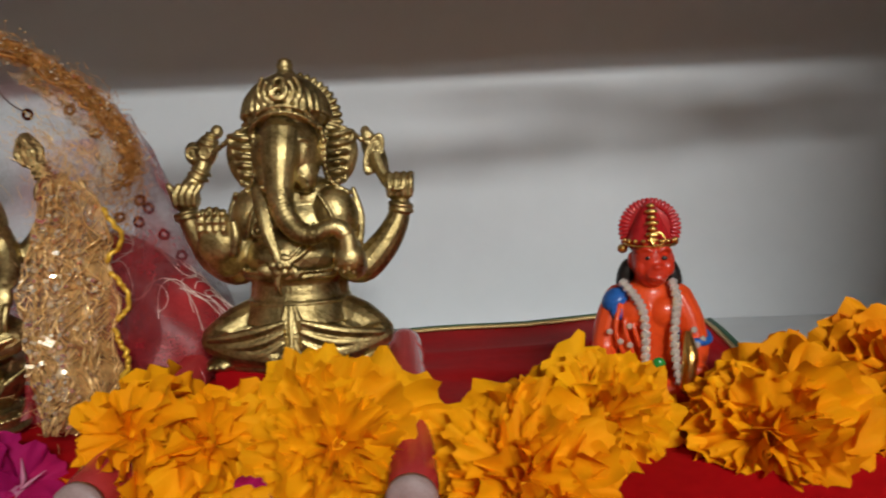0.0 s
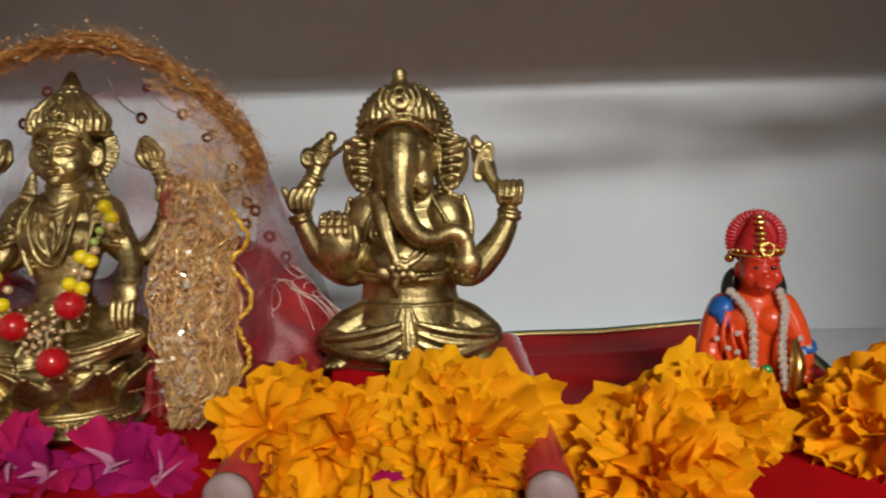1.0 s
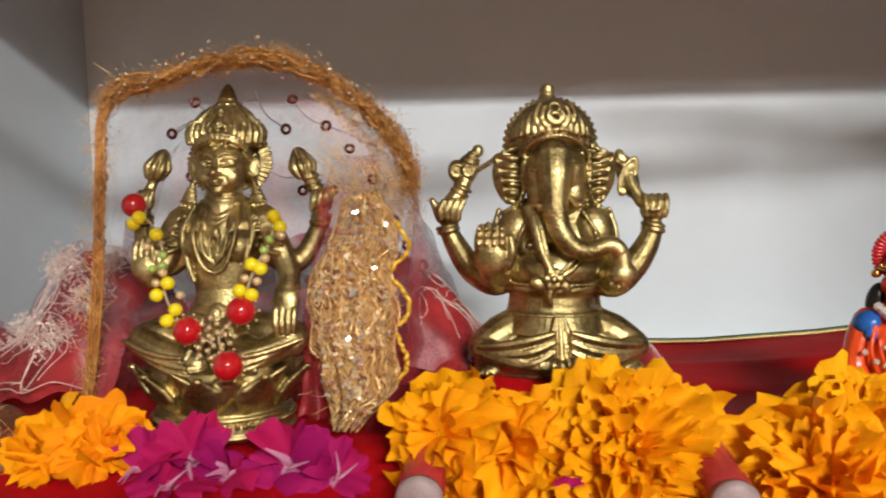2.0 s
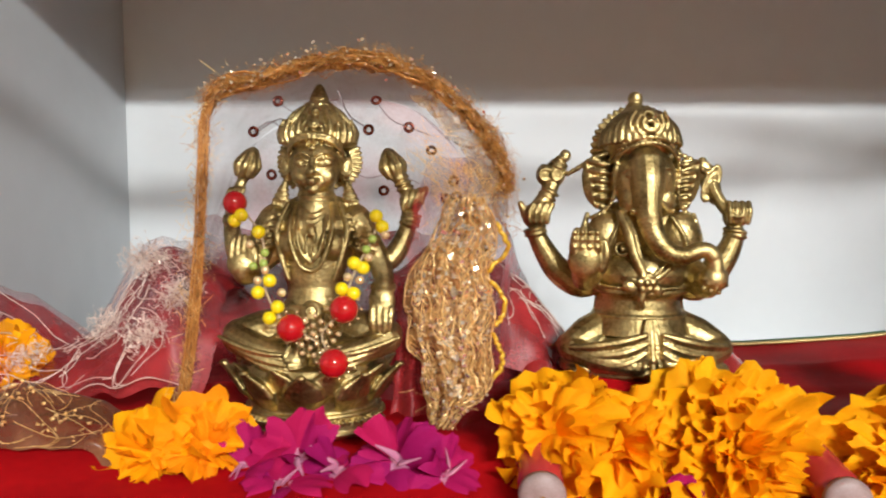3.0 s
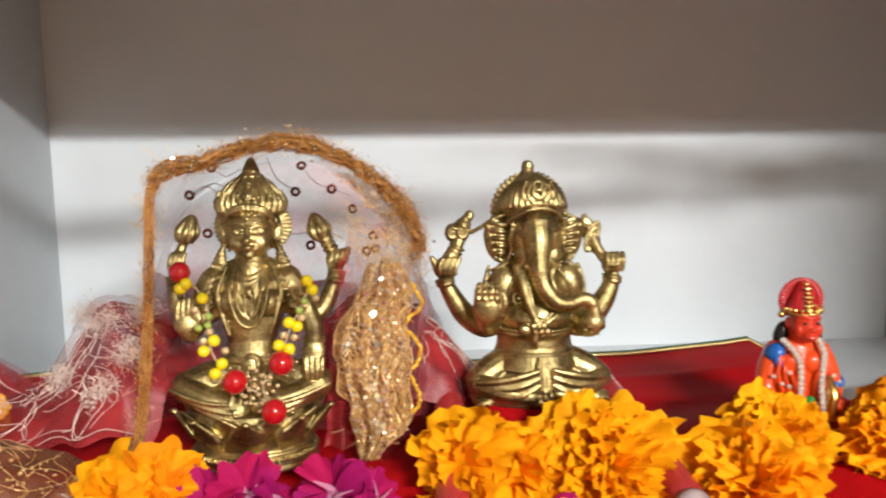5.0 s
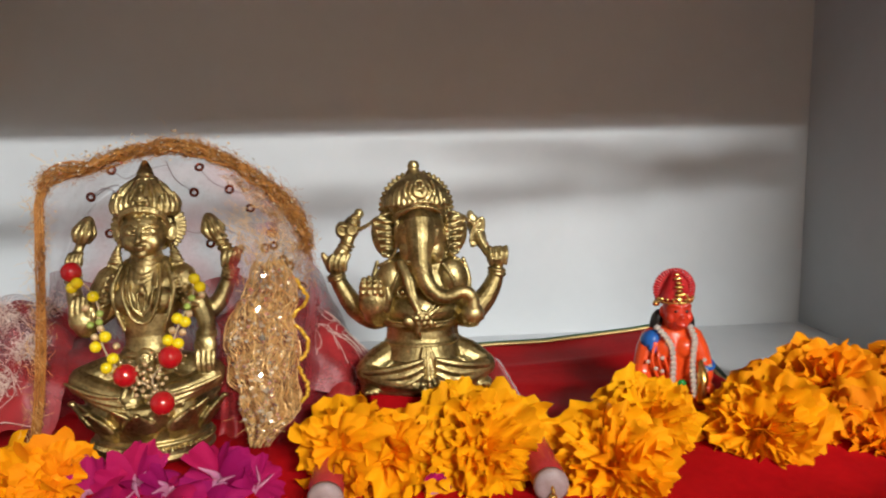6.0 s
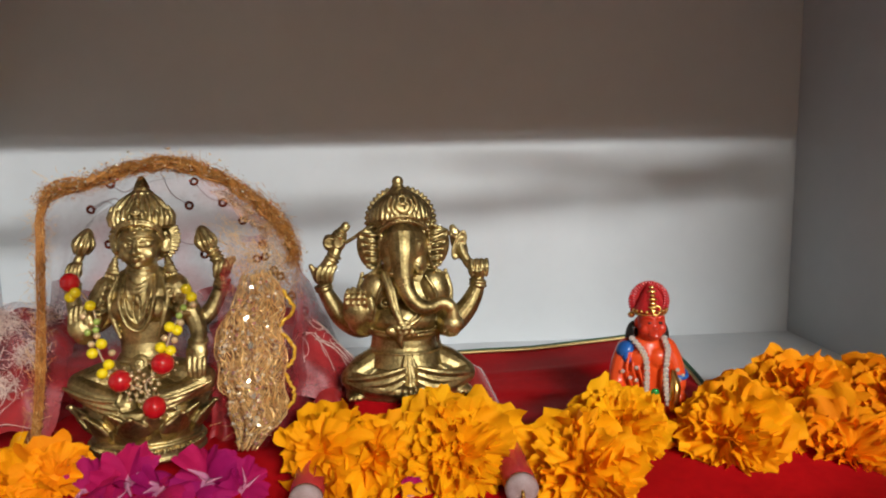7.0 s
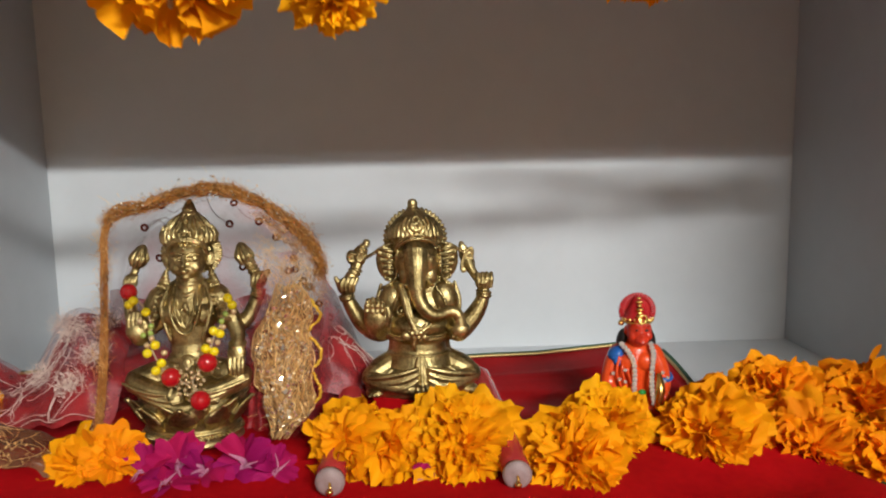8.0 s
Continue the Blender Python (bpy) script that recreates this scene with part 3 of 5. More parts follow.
def seated_statue():
    b = bmesh.new()
    # lotus base: beaded foot, hollow neck, two rows of petals
    lathe(b, [(23, 0), (24.5, 1.2), (24.5, 5), (23, 7.5), (21.8, 9.4), (22.5, 13), (25, 18), (26.5, 22), (25, 24.5), (18, 26)], (-0.5, 0, 0), 56, 0.80)
    for z, r in ((2.0, 24.6), (8.0, 23.4)):
        torus(b, (-0.5, 0, z), r, 0.9, (0, 0, 0), 56, 6, squash=0.80)
    for k in range(60):
        a = 2 * math.pi * k / 60
        ell(b, (-0.5 + 24.8 * math.cos(a), 19.9 * math.sin(a), 6.2), (1.1, 1.0, 0.9), sub=1)
    for row in range(2):
        for k in range(9):
            a = 2 * math.pi * (k + 0.25 + 0.5 * row) / 9
            ca, sa = math.cos(a), math.sin(a) * 0.80
            g = 1.0 if row else 0.93
            low = 10.5 if row else 12.5
            tube(b, [(-0.5 + 20.5 * ca * g, 20.5 * sa * g, low), (-0.5 + 24 * ca * g, 24 * sa * g, low + 5), (-0.5 + 27 * ca * g, 27 * sa * g, low + 9), (-0.5 + 31.2 * ca * g, 31.2 * sa * g, 23.4 + 1.5 * (1 - row))],
                 [4.4, 7.6, 6.4, 1.2], 14, 5, flat=0.34, up=(-sa, ca, 0))
            if row:
                tube(b, [(-0.5 + 23.4 * ca, 23.4 * sa, 11), (-0.5 + 27.0 * ca, 27.0 * sa, 16), (-0.5 + 29.4 * ca, 29.4 * sa, 20), (-0.5 + 31.6 * ca, 31.6 * sa, 23.6)], [0.6, 0.9, 0.9, 1.0], 6, 4)
                ell(b, (-0.5 + 31.4 * ca, 31.4 * sa, 23.6), (1.8, 1.5, 1.2), sub=2)
    # crossed legs with gathered cloth
    ell(b, (-0.5, 0, 29), (25, 15, 7))
    for s in (-1, 1):
        tube(b, [(s * 8, 2, 36), (s * 18, -3, 36), (s * 27.5, -5.5, 34.8)], [6.4, 6.2, 4.2], 16, 5, flat=0.8)
        tube(b, [(s * 27, -7, 33), (s * 17, -11.5, 29.6), (s * 4, -14, 27.4)], [4.8, 5.0, 4.2], 14, 5)
        for k in range(5):
            pts = []
            for j in range(8):
                t = j / 7
                pts.append((s * (30.6 - 0.8 * k - 22.5 * t), -10.6 - 9.2 * math.sin(math.pi / 2 * min(1.0, 0.2 + 0.8 * t)), 34.6 - 1.7 * k * (0.35 + 0.65 * t) - 4.6 * math.sin(math.pi / 2 * t)))
            if k % 2:
                rope(b, pts, 0.62)
            else:
                tube(b, pts, [0.7, 1.0, 0.95, 0.7], 7, 4)
        ell(b, (s * 9 + 1, -16.4, 25.6), (7.0, 2.6, 2.4), (0, s * 6, 0))
        for k in range(4):
            ell(b, (s * (15.4 - 1.4 * k) + 1, -18.0, 25.2 - 0.2 * k), (0.9, 1.2, 1.0), sub=2)
    for k in range(5):
        u = k - 2
        tube(b, [(0.2 + 1.2 * u, -8.5, 41.5), (0.2 + 2.4 * u, -13.6, 36), (0.4 + 4.0 * u, -17.2, 29)], [0.8, 1.0, 0.9], 7, 5)
    # body
    lathe(b, [(16, 30), (13.5, 37), (10.8, 41.5), (9.4, 46), (9.6, 50), (11.6, 56), (13.6, 62), (14.6, 68), (13.6, 73.5), (9.5, 78), (6.5, 80)], (-0.8, 0, 0), 40, 0.66)
    for s in (-1, 1):
        ell(b, (-0.8 + s * 6.4, -5.2, 65.5), (6.2, 5.4, 6.2))
        tube(b, [(-0.8 + s * 6.8, -4.4, 79.5), (-0.8 + s * 7.4, -10.2, 70), (-0.8 + s * 5.4, -10.6, 62), (-0.8 + s * 3.0, -9.8, 57.6), (-0.6, -9.4, 56.2)], 0.85, 8, 6)
        tube(b, [(-0.8 + s * 5.0, -5.0, 78.5), (-0.8 + s * 4.8, -10.4, 70), (-0.8 + s * 3.2, -10.8, 63), (-0.6, -10.0, 59)], 0.65, 7, 6)
        tube(b, [(-0.8 + s * 9.2, -3.6, 79.4), (-0.8 + s * 12.4, -7.0, 70), (-0.8 + s * 10.4, -7.4, 60.5), (-0.8 + s * 8.0, -6.4, 53)], [0.9, 1.2, 1.1, 0.8], 7, 5)
        tube(b, [(-0.8 + s * 1.6, -10.2, 69), (-0.8 + s * 1.2, -10.6, 63), (-0.6, -10.0, 59)], 0.5, 6, 3)
    for k in range(3):  # collar and its pendant
        rope(b, [(-6.6 + 0.5 * k, -3.6 - 0.6 * k, 79 - 0.8 * k), (-3.6, -7.2 - 0.5 * k, 76.6 - 1.5 * k), (-0.6, -8.2 - 0.6 * k, 75.4 - 1.9 * k), (2.4, -7.2 - 0.5 * k, 76.6 - 1.5 * k), (5.4 - 0.5 * k, -3.6 - 0.6 * k, 79 - 0.8 * k)], 0.6)
    ell(b, (-0.6, -9.8, 70), (1.5, 1.2, 2.2), sub=2)
    torus(b, (-0.8, -0.2, 42.5), 10.4, 1.2, (0, 0, 0), 36, 6, squash=0.72)
    rope(b, [(-11, 0, 44.4), (-7, -6.6, 44.0), (-0.8, -8.4, 44.2), (5.6, -6.6, 44.0), (9.4, 0, 44.4)], 0.7)
    ell(b, (-0.2, -8.0, 41), (4.2, 2.2, 5.0))
    torus(b, (-0.2, -10.2, 42.4), 1.5, 0.6, (84, 0, 0), 14, 5)
    ell(b, (-0.2, -10.4, 42.4), (0.8, 0.7, 0.8), sub=2)
    ell(b, (-0.2, -10.0, 38.2), (1.8, 1.2, 2.0), sub=2)
    ell(b, (-0.5, 2.5, 78), (12, 5.5, 5))
    lathe(b, [(7.0, 76), (6.6, 80), (6.4, 88)], (-0.6, -0.5, 0), 22)
    for z in (80.4, 82.6):
        torus(b, (-0.6, -0.5, z), 6.6, 0.45, (6, 0, 0), 24, 5)
    # head: full oval face with lidded eyes
    ell(b, (-0.6, -2.6, 95), (9.6, 8.8, 12.4))
    ell(b, (-0.6, -4.0, 88.6), (7.4, 6.8, 5.8))
    ell(b, (-0.6, -9.0, 84.8), (2.6, 1.6, 2.0))
    tube(b, [(-0.6, -11.2, 98), (-0.6, -12.3, 94.6), (-0.6, -13.2, 92.0)], [0.9, 1.1, 1.6], 8, 3)
    for s in (-1, 1):
        ell(b, (-0.6 + s * 1.5, -12.0, 91.6), (1.0, 1.0, 0.8), sub=2)
        tube(b, [(-0.6 + s * 1.3, -11.8, 98.9), (-0.6 + s * 4.0, -11.2, 100.2), (-0.6 + s * 7.4, -8.4, 98.6)], [0.45, 0.6, 0.35], 6, 4)
        ell(b, (-0.6 + s * 4.0, -10.1, 96.2), (2.6, 0.8, 1.5), (0, s * 5, 0))
        tube(b, [(-0.6 + s * 1.7, -11.3, 95.4), (-0.6 + s * 4.0, -11.7, 94.7), (-0.6 + s * 6.8, -9.4, 95.8)], 0.42, 6, 3)
        tube(b, [(-0.6 + s * 1.7, -11.2, 96.6), (-0.6 + s * 4.0, -11.3, 97.7), (-0.6 + s * 6.8, -9.0, 96.6)], 0.35, 6, 3)
        ell(b, (-0.6 + s * 4.2, -7.0, 90.6), (3.8, 3.2, 4.6))
        ell(b, (-0.6 + s * 10.6, -0.5, 93.5), (2.2, 2.4, 6.2), (0, s * 6, 0))
        torus(b, (-0.6 + s * 10.9, -2.4, 94.4), 2.1, 0.6, (90, 0, s * 30), 16, 5, squash=1.8)
        for k in range(5):  # bell earring
            ell(b, (-0.6 + s * (11.2 + k * 0.35), -1.6, 87.4 - k * 1.7), (1.3 + 0.55 * k, 1.5, 1.0), sub=2)
        for k in range(5):
            ell(b, (-0.6 + s * 12.4 + (k - 2) * 1.5, -2.0, 78.9), (0.7, 0.7, 1.1), sub=1)
    tube(b, [(-2.6, -10.9, 88.9), (-0.6, -11.9, 88.5), (1.4, -10.9, 88.9)], [0.45, 0.8, 0.45], 8, 4)
    ell(b, (-0.6, -11.0, 87.2), (1.7, 1.0, 0.75), sub=2)
    ell(b, (-0.6, -11.6, 102.3), (1.3, 0.9, 1.3), sub=2)
    # crown: beaded brow arch, a fan of leaves, spire
    for up, rr in ((0, 0.85), (1.8, 1.0)):
        rope(b, [(-10.8, -2, 96 + up), (-9.6, -5.6, 101.4 + up), (-6.4, -9.0, 105.2 + up), (-0.6, -10.4, 106.6 + up), (5.2, -9.0, 105.2 + up), (8.4, -5.6, 101.4 + up), (9.6, -2, 96 + up)], rr)
    lathe(b, [(12.6, 103), (13.8, 105.5), (13.6, 109), (12.2, 112.6), (9.8, 116.4), (7.2, 119.6), (5.0, 122.2), (3.6, 124), (2.9, 125), (3.2, 126.2), (2.5, 128), (1.8, 130), (0.7, 131.6)], (-0.6, 1.5, 0), 40, 0.72)
    for k in range(15):
        a = radians(-84 + 12 * k)
        ca, sa = math.cos(a) * 0.74, math.sin(a)
        tube(b, [(-0.6 + 13.8 * sa, 1.5 - 13.8 * ca, 105.0), (-0.6 + 14.2 * sa, 1.5 - 14.2 * ca, 109.4), (-0.6 + 13.0 * sa, 1.5 - 13.0 * ca, 113.4 + 1.6 * (k % 2))], [0.9, 1.2, 0.6], 8, 4)
        if k % 2:
            tube(b, [(-0.6 + 11.8 * sa, 1.5 - 11.8 * ca, 114), (-0.6 + 9.2 * sa, 1.5 - 9.2 * ca, 118), (-0.6 + 6.0 * sa, 1.5 - 6.0 * ca, 121.4)], [1.0, 1.0, 0.5], 8, 3)
    torus(b, (-0.6, -9.4, 113.0), 1.8, 0.7, (70, 0, 0), 14, 6)
    ell(b, (-0.6, -9.4, 113.0), (1.1, 1.0, 1.1), sub=2)
    ell(b, (-0.6, -6.2, 118.8), (1.5, 1.3, 1.8), sub=2)
    for z, r in ((122.4, 4.8), (125.0, 3.3)):
        torus(b, (-0.6, 1.5, z), r, 0.5, (0, 0, 0), 20, 5, squash=0.8)
    ell(b, (-0.4, 5.0, 97), (13.6, 1.6, 14.4))  # ribbed disc behind the head
    for k in range(36):
        a = radians(-50 + 280 * k / 35)
        tube(b, [(-0.4 + 11.6 * math.cos(a), 3.8, 97 + 12.0 * math.sin(a)), (-0.4 + 15.4 * math.cos(a), 4.6, 97 + 15.8 * math.sin(a))], 0.85, 7, 1)
    # arms
    for s in (-1, 1):
        ell(b, (-0.8 + s * 14.0, 0.5, 73.5), (5.2, 5.0, 6.0))
        tube(b, [(-0.8 + s * 14.6, -0.5, 74), (-0.8 + s * 17.4, -1.5, 69), (-0.8 + s * 18.6, -2.5, 64)], [5.6, 5.4, 4.6], 12, 4)
        for k in range(18):  # studded armlet
            ell(b, (-0.8 + s * (12.4 + 2.3 * (k % 4) + 0.9 * (k // 4)), -5.8 + 0.5 * (k % 4) - 0.5 * (k // 4), 75.5 - 2.5 * (k // 4) - 0.8 * (k % 4)), (1.1, 0.9, 1.1), sub=1)
        torus(b, (-0.8 + s * 18.4, -2.4, 63.8), 4.9, 0.9, (10, s * 16, 0), 20, 6)
    tube(b, [(-19, -2, 66), (-21.0, -3, 59), (-23.4, -6.5, 54.6), (-24.8, -9, 56)], [4.4, 4.2, 3.9, 3.5], 12, 4)
    ell(b, (-24.8, -10.4, 59.0), (4.8, 2.4, 5.0))
    for k in range(4):
        tube(b, [(-28.0 + k * 2.1, -11.2, 61), (-27.8 + k * 2.0, -11.6, 65), (-27.2 + k * 1.8, -11.0, 68.6 - 0.6 * abs(k - 1.5))], [1.2, 1.15, 0.9], 8, 3)
    tube(b, [(-20.6, -10, 57), (-19.6, -10.8, 61), (-20.2, -10.4, 64.4)], [1.6, 1.4, 1.0], 8, 3)
    tube(b, [(19, -2, 66), (22.0, -2, 60), (24.4, -5, 54), (24.6, -8.6, 50)], [4.4, 4.2, 3.8, 3.2], 12, 4)
    torus(b, (24.6, -8.4, 50.6), 3.8, 0.9, (30, 0, 0), 18, 6)
    ell(b, (24.4, -10.4, 46.4), (4.7, 2.4, 5.2))
    for k in range(4):
        tube(b, [(21.2 + k * 2.15, -11.8, 44), (21.2 + k * 2.1, -12.4, 40), (21.6 + k * 1.9, -11.8, 36.0 + 0.6 * abs(k - 1.5))], [1.3, 1.2, 0.95], 8, 3)
    tube(b, [(-13, 3, 64), (-23, 4, 57), (-29.6, 4, 60.5), (-32.0, 4, 69), (-31.8, 4, 77)], [4.4, 4.4, 3.8, 3.1, 2.7], 12, 5)
    for z in (72.5, 74.4):
        torus(b, (-31.9, 4, z), 3.2, 0.75, (0, -4, 0), 18, 5)
    ell(b, (-31.2, 3.6, 81.0), (3.6, 3.2, 4.4))
    for k in range(4):
        tube(b, [(-33.6 + k * 1.7, 0.6, 78.6), (-33.2 + k * 1.7, 0.2, 81.6), (-32.2 + k * 1.6, 1.2, 84.4)], 0.95, 7, 3)
    tube(b, [(-30.2, 3.8, 84), (-28.8, 4, 88), (-27.8, 4, 91)], [2.2, 2.0, 2.6], 8, 4)
    tube(b, [(13, 3, 64), (22, 4, 58), (27.8, 4, 61), (31.8, 4, 68.5), (33.6, 4, 75)], [4.4, 4.6, 4.0, 3.4, 2.9], 12, 5)
    for k in range(3):
        torus(b, (33.0 + 0.4 * k, 4, 71.8 + 1.7 * k), 3.4, 0.7, (0, 12, 0), 18, 5)
    ell(b, (33.6, 3.8, 80), (4.4, 3.4, 4.8))
    for k in range(4):
        tube(b, [(31.0 + 2.2 * k, 0.4, 77.4 + 0.8 * k), (31.4 + 2.2 * k, -0.2, 80.6 + 0.8 * k), (32.2 + 2.2 * k, 1.0, 83.4 + 0.6 * k)], 1.15, 7, 3)
    ell(b, (38.4, 3.4, 83.6), (1.6, 1.6, 2.4), (0, 20, 0), sub=2)
    tube(b, [(32, 4, 83.4), (30.2, 4, 87.6), (28.8, 4, 91)], [2.8, 2.6, 3.0], 10, 4)
    for k in range(3):
        torus(b, (31.4 - k * 0.9, 4, 85.0 + 2.2 * k), 3.0, 0.6, (0, -22, 0), 18, 5)
    for cx, lean, top in ((-26.6, 14, 97.4), (26.4, -16, 97.4)):  # lotus buds
        ell(b, (cx, 4, top - 1.5), (3.8, 3.6, 7.6), (0, lean, 0))
        for k in range(5):
            a = radians(-80 + 40 * k)
            q = Matrix.Rotation(radians(lean), 3, "Y")
            tube(b, [Vector((cx, 4, top - 1.5)) + q @ Vector(c) for c in ((3.0 * math.sin(a), -3.0 * math.cos(a), -6), (4.2 * math.sin(a), -4.0 * math.cos(a), -1), (2.4 * math.sin(a), -2.3 * math.cos(a), 5.2))], [0.9, 1.4, 0.5], 8, 4)
    for v in b.verts:  # the casting leans back
        v.co.z = min(v.co.z, 84 + (v.co.z - 84) * 0.82)
        v.co.y += 0.18 * max(0.0, v.co.z - 26)
    return finish("seated_statue", fused(b, 0.38), BRASS, -0.1745, 0.2, 0.0165,
                  "polished brass seated four-armed statue on a lotus base", 2)


def orange_statue():
    b = bmesh.new()
    ell(b, (0, 0, 7), (20, 12, 7))
    for s in (-1, 1):
        ell(b, (s * 13, -6, 7), (8, 7, 6))
        tube(b, [(s * 9.5, 0, 37), (s * 12.8, -1.5, 30), (s * 14.8, -4, 21), (s * 13, -9, 16)], [5.0, 4.8, 4.2, 3.4], 12, 5)
        ell(b, (s * 13.5, -11, 15), (4, 3.4, 3.6))
    lathe(b, [(12, 6), (10, 14), (10.5, 22), (12, 30), (11.5, 36), (8.5, 40.5), (5, 43)], (0, 1, 0), 32, 0.72)
    ell(b, (-4.5, -5.5, 33), (5.5, 4, 5))
    ell(b, (4.5, -5.5, 33), (5.5, 4, 5))
    for k in range(3):
        tube(b, [(-10 + 2 * k, -7, 36 - 2 * k), (-11.5 + 3 * k, -9, 28), (-9 + 3 * k, -9.5, 20)], 0.9, 6, 4)
    lathe(b, [(5.5, 40), (5, 46)], (0.5, 0, 0), 20)
    body = fused(b, 0.5)
    h = bmesh.new()
    ell(h, (0.8, -3.4, 49.6), (7.6, 7.2, 9.2))
    ell(h, (2.0, -8.2, 46.2), (4.4, 3.4, 4.0))
    ell(h, (1.9, -10.6, 48.2), (1.8, 1.4, 1.2))
    tube(h, [(-1.2, -10.4, 45.4), (2.1, -11.4, 44.6), (5.2, -10.0, 45.4)], 0.6, 6, 4)
    for s in (-1, 1):
        tube(h, [(1.4 + s * 1.2, -9.8, 53), (1.4 + s * 3.6, -9.4, 54), (1.2 + s * 6, -7.4, 53)], 0.8, 6, 4)
        ell(h, (1.2 + s * 4.8, -6.8, 47.8), (2.8, 3, 3))
        ell(h, (0.8 + s * 7.2, -2, 49.5), (1.6, 2, 2.8))
    for v in h.verts:
        v.co.x = 0.9 + (v.co.x - 0.9) * 0.86
    head = fused(h, 0.4)
    out = bmesh.new()
    for piece, mi in ((body, 0), (head, 1)):
        for f in piece.faces:
            f.material_index = mi
        me = bpy.data.meshes.new("cast")
        piece.to_mesh(me)
        piece.free()
        out.from_mesh(me)
    for s in (-1, 1):
        ell(out, (1.5 + s * 2.5, -9.8, 51.0), (1.1, 0.5, 0.7), (0, s * 10, 0), sub=2, mi=4)
        ell(out, (0.5 + s * 7.6, 1.5, 44), (3.0, 3.4, 6), (0, s * -14, 0), mi=4)
    # crown with ribbed rim
    lathe(out, [(7.2, 54), (7.0, 56.5), (5.4, 60), (3.7, 63.5), (2.4, 66), (1.4, 67.8), (0.6, 68.6)], (0.2, -2, 0), 28, 0.9, mi=2)
    ell(out, (0.8, 1.0, 59.5), (9.0, 1.4, 9.4), mi=2)
    for k in range(30):
        a = radians(-35 + 250 * k / 29)
        tube(out, [(0.8 + 7.4 * math.cos(a), 0.0, 59.5 + 7.6 * math.sin(a)), (0.8 + 9.6 * math.cos(a), 0.4, 59.5 + 9.4 * math.sin(a))], 0.72, 6, 1, mi=2)
    for k in range(7):
        w = 1.3 + 0.7 * (k % 2) + 0.06 * (7 - k)
        ell(out, (0.6, -9.2 + 0.13 * k * k, 56.6 + 1.75 * k), (w, 0.9, 0.9), sub=2, mi=3)
    torus(out, (2.0, -9.8, 57.0), 2.1, 0.45, (80, 0, 0), 18, 6, mi=3)
    torus(out, (0.4, -2.2, 55.2), 8.0, 0.55, (6, 0, 0), 32, 6, mi=3, squash=0.9)
    for k in range(9):
        a = radians(195 + 150 * k / 8)
        ell(out, (0.4 + 8.4 * math.cos(a), -2 + 7.6 * math.sin(a), 56.2), (0.8, 0.6, 0.8), sub=2, mi=3)
    ell(out, (-8.2, -1.5, 53.4), (1.8, 1.6, 1.6), sub=2, mi=3)
    ell(out, (8.8, -1.0, 55.4), (1.2, 1.2, 1.3), sub=2, mi=3)
    ell(out, (0.9, -10.4, 54.8), (0.8, 0.5, 0.8), sub=2, mi=3)
    # blue shoulder cloth and armlet
    ell(out, (-11.0, -2.4, 36.8), (5.0, 5.2, 3.6), (10, -38, 0), mi=5)
    ell(out, (-10.2, -5.6, 33.6), (3.0, 2.4, 3.2), (0, -30, 20), mi=5)
    torus(out, (14.4, -3.2, 25), 4.7, 1.3, (18, 10, 0), 20, 6, mi=5)
    # strings of round stones
    left = spline([(-8.5, -5.5, 42.6), (-5.0, -9.2, 38.5), (-2.8, -10.3, 34.0), (-2.2, -11.0, 27), (-2.4, -11.4, 20), (-2, -12, 13)], 3)
    right = spline([(7.2, -5.5, 42.6), (8.0, -9.2, 38), (7.4, -10.3, 33), (6.8, -11.0, 26), (7.2, -11.4, 19), (8.2, -12, 12)], 3)
    for line in (left, right):
        for q in line[::1]:
            ell(out, q, (1.75, 1.1, 1.65), sub=1, mi=6)
    for q in ((-13.5, -9, 27.5), (-7.2, -10.2, 29.5), (-10.2, -10.4, 24.6), (-7.2, -10.6, 23.4), (13.4, -8.0, 27.6), (12.2, -8.8, 24.0), (14.2, -8.7, 22.8), (16.2, -7.6, 24.6), (11.0, -9.0, 25.6)):
        ell(out, q, (1.2, 0.8, 1.15), sub=1, mi=6)
    ell(out, (1.8, -11.8, 17.8), (2.2, 1.4, 2.0), (0, 25, 0), sub=2, mi=7)
    tube(out, [(11, -8, 26), (11.5, -12, 20), (10.5, -13, 10)], [2.0, 2.6, 2.6], 10, 4, mi=3)
    bmesh.ops.scale(out, vec=(0.96, 0.95, 0.985), verts=out.verts)
    ob = finish("orange_statue", out, [ORANGE_PAINT, FACE_PAINT, CROWN_PAINT, GOLD_PAINT, BLACK_PAINT, BLUE_PAINT, CRYSTAL, GREEN_STONE],
                  0.057, 0.205, 0.0178, "small painted orange statue with crimson crown and crystal garlands", -6)
    for p in ob.data.polygons:
        p.use_smooth = p.material_index != 6


def red_cushion():
    b = box(bmesh.new(), -0.030, -0.024, 0, 0.030, 0.024, 0.0182, 0.005)
    ob = part("cushion", b, RED_CLOTH)
    ob.matrix_world = pose(-0.057, 0.213, CLOTH_Z)
    tagged(ob, "thick red satin cushion under the brass statue", "cushion")


elephant_statue()
seated_statue()
orange_statue()
red_cushion()


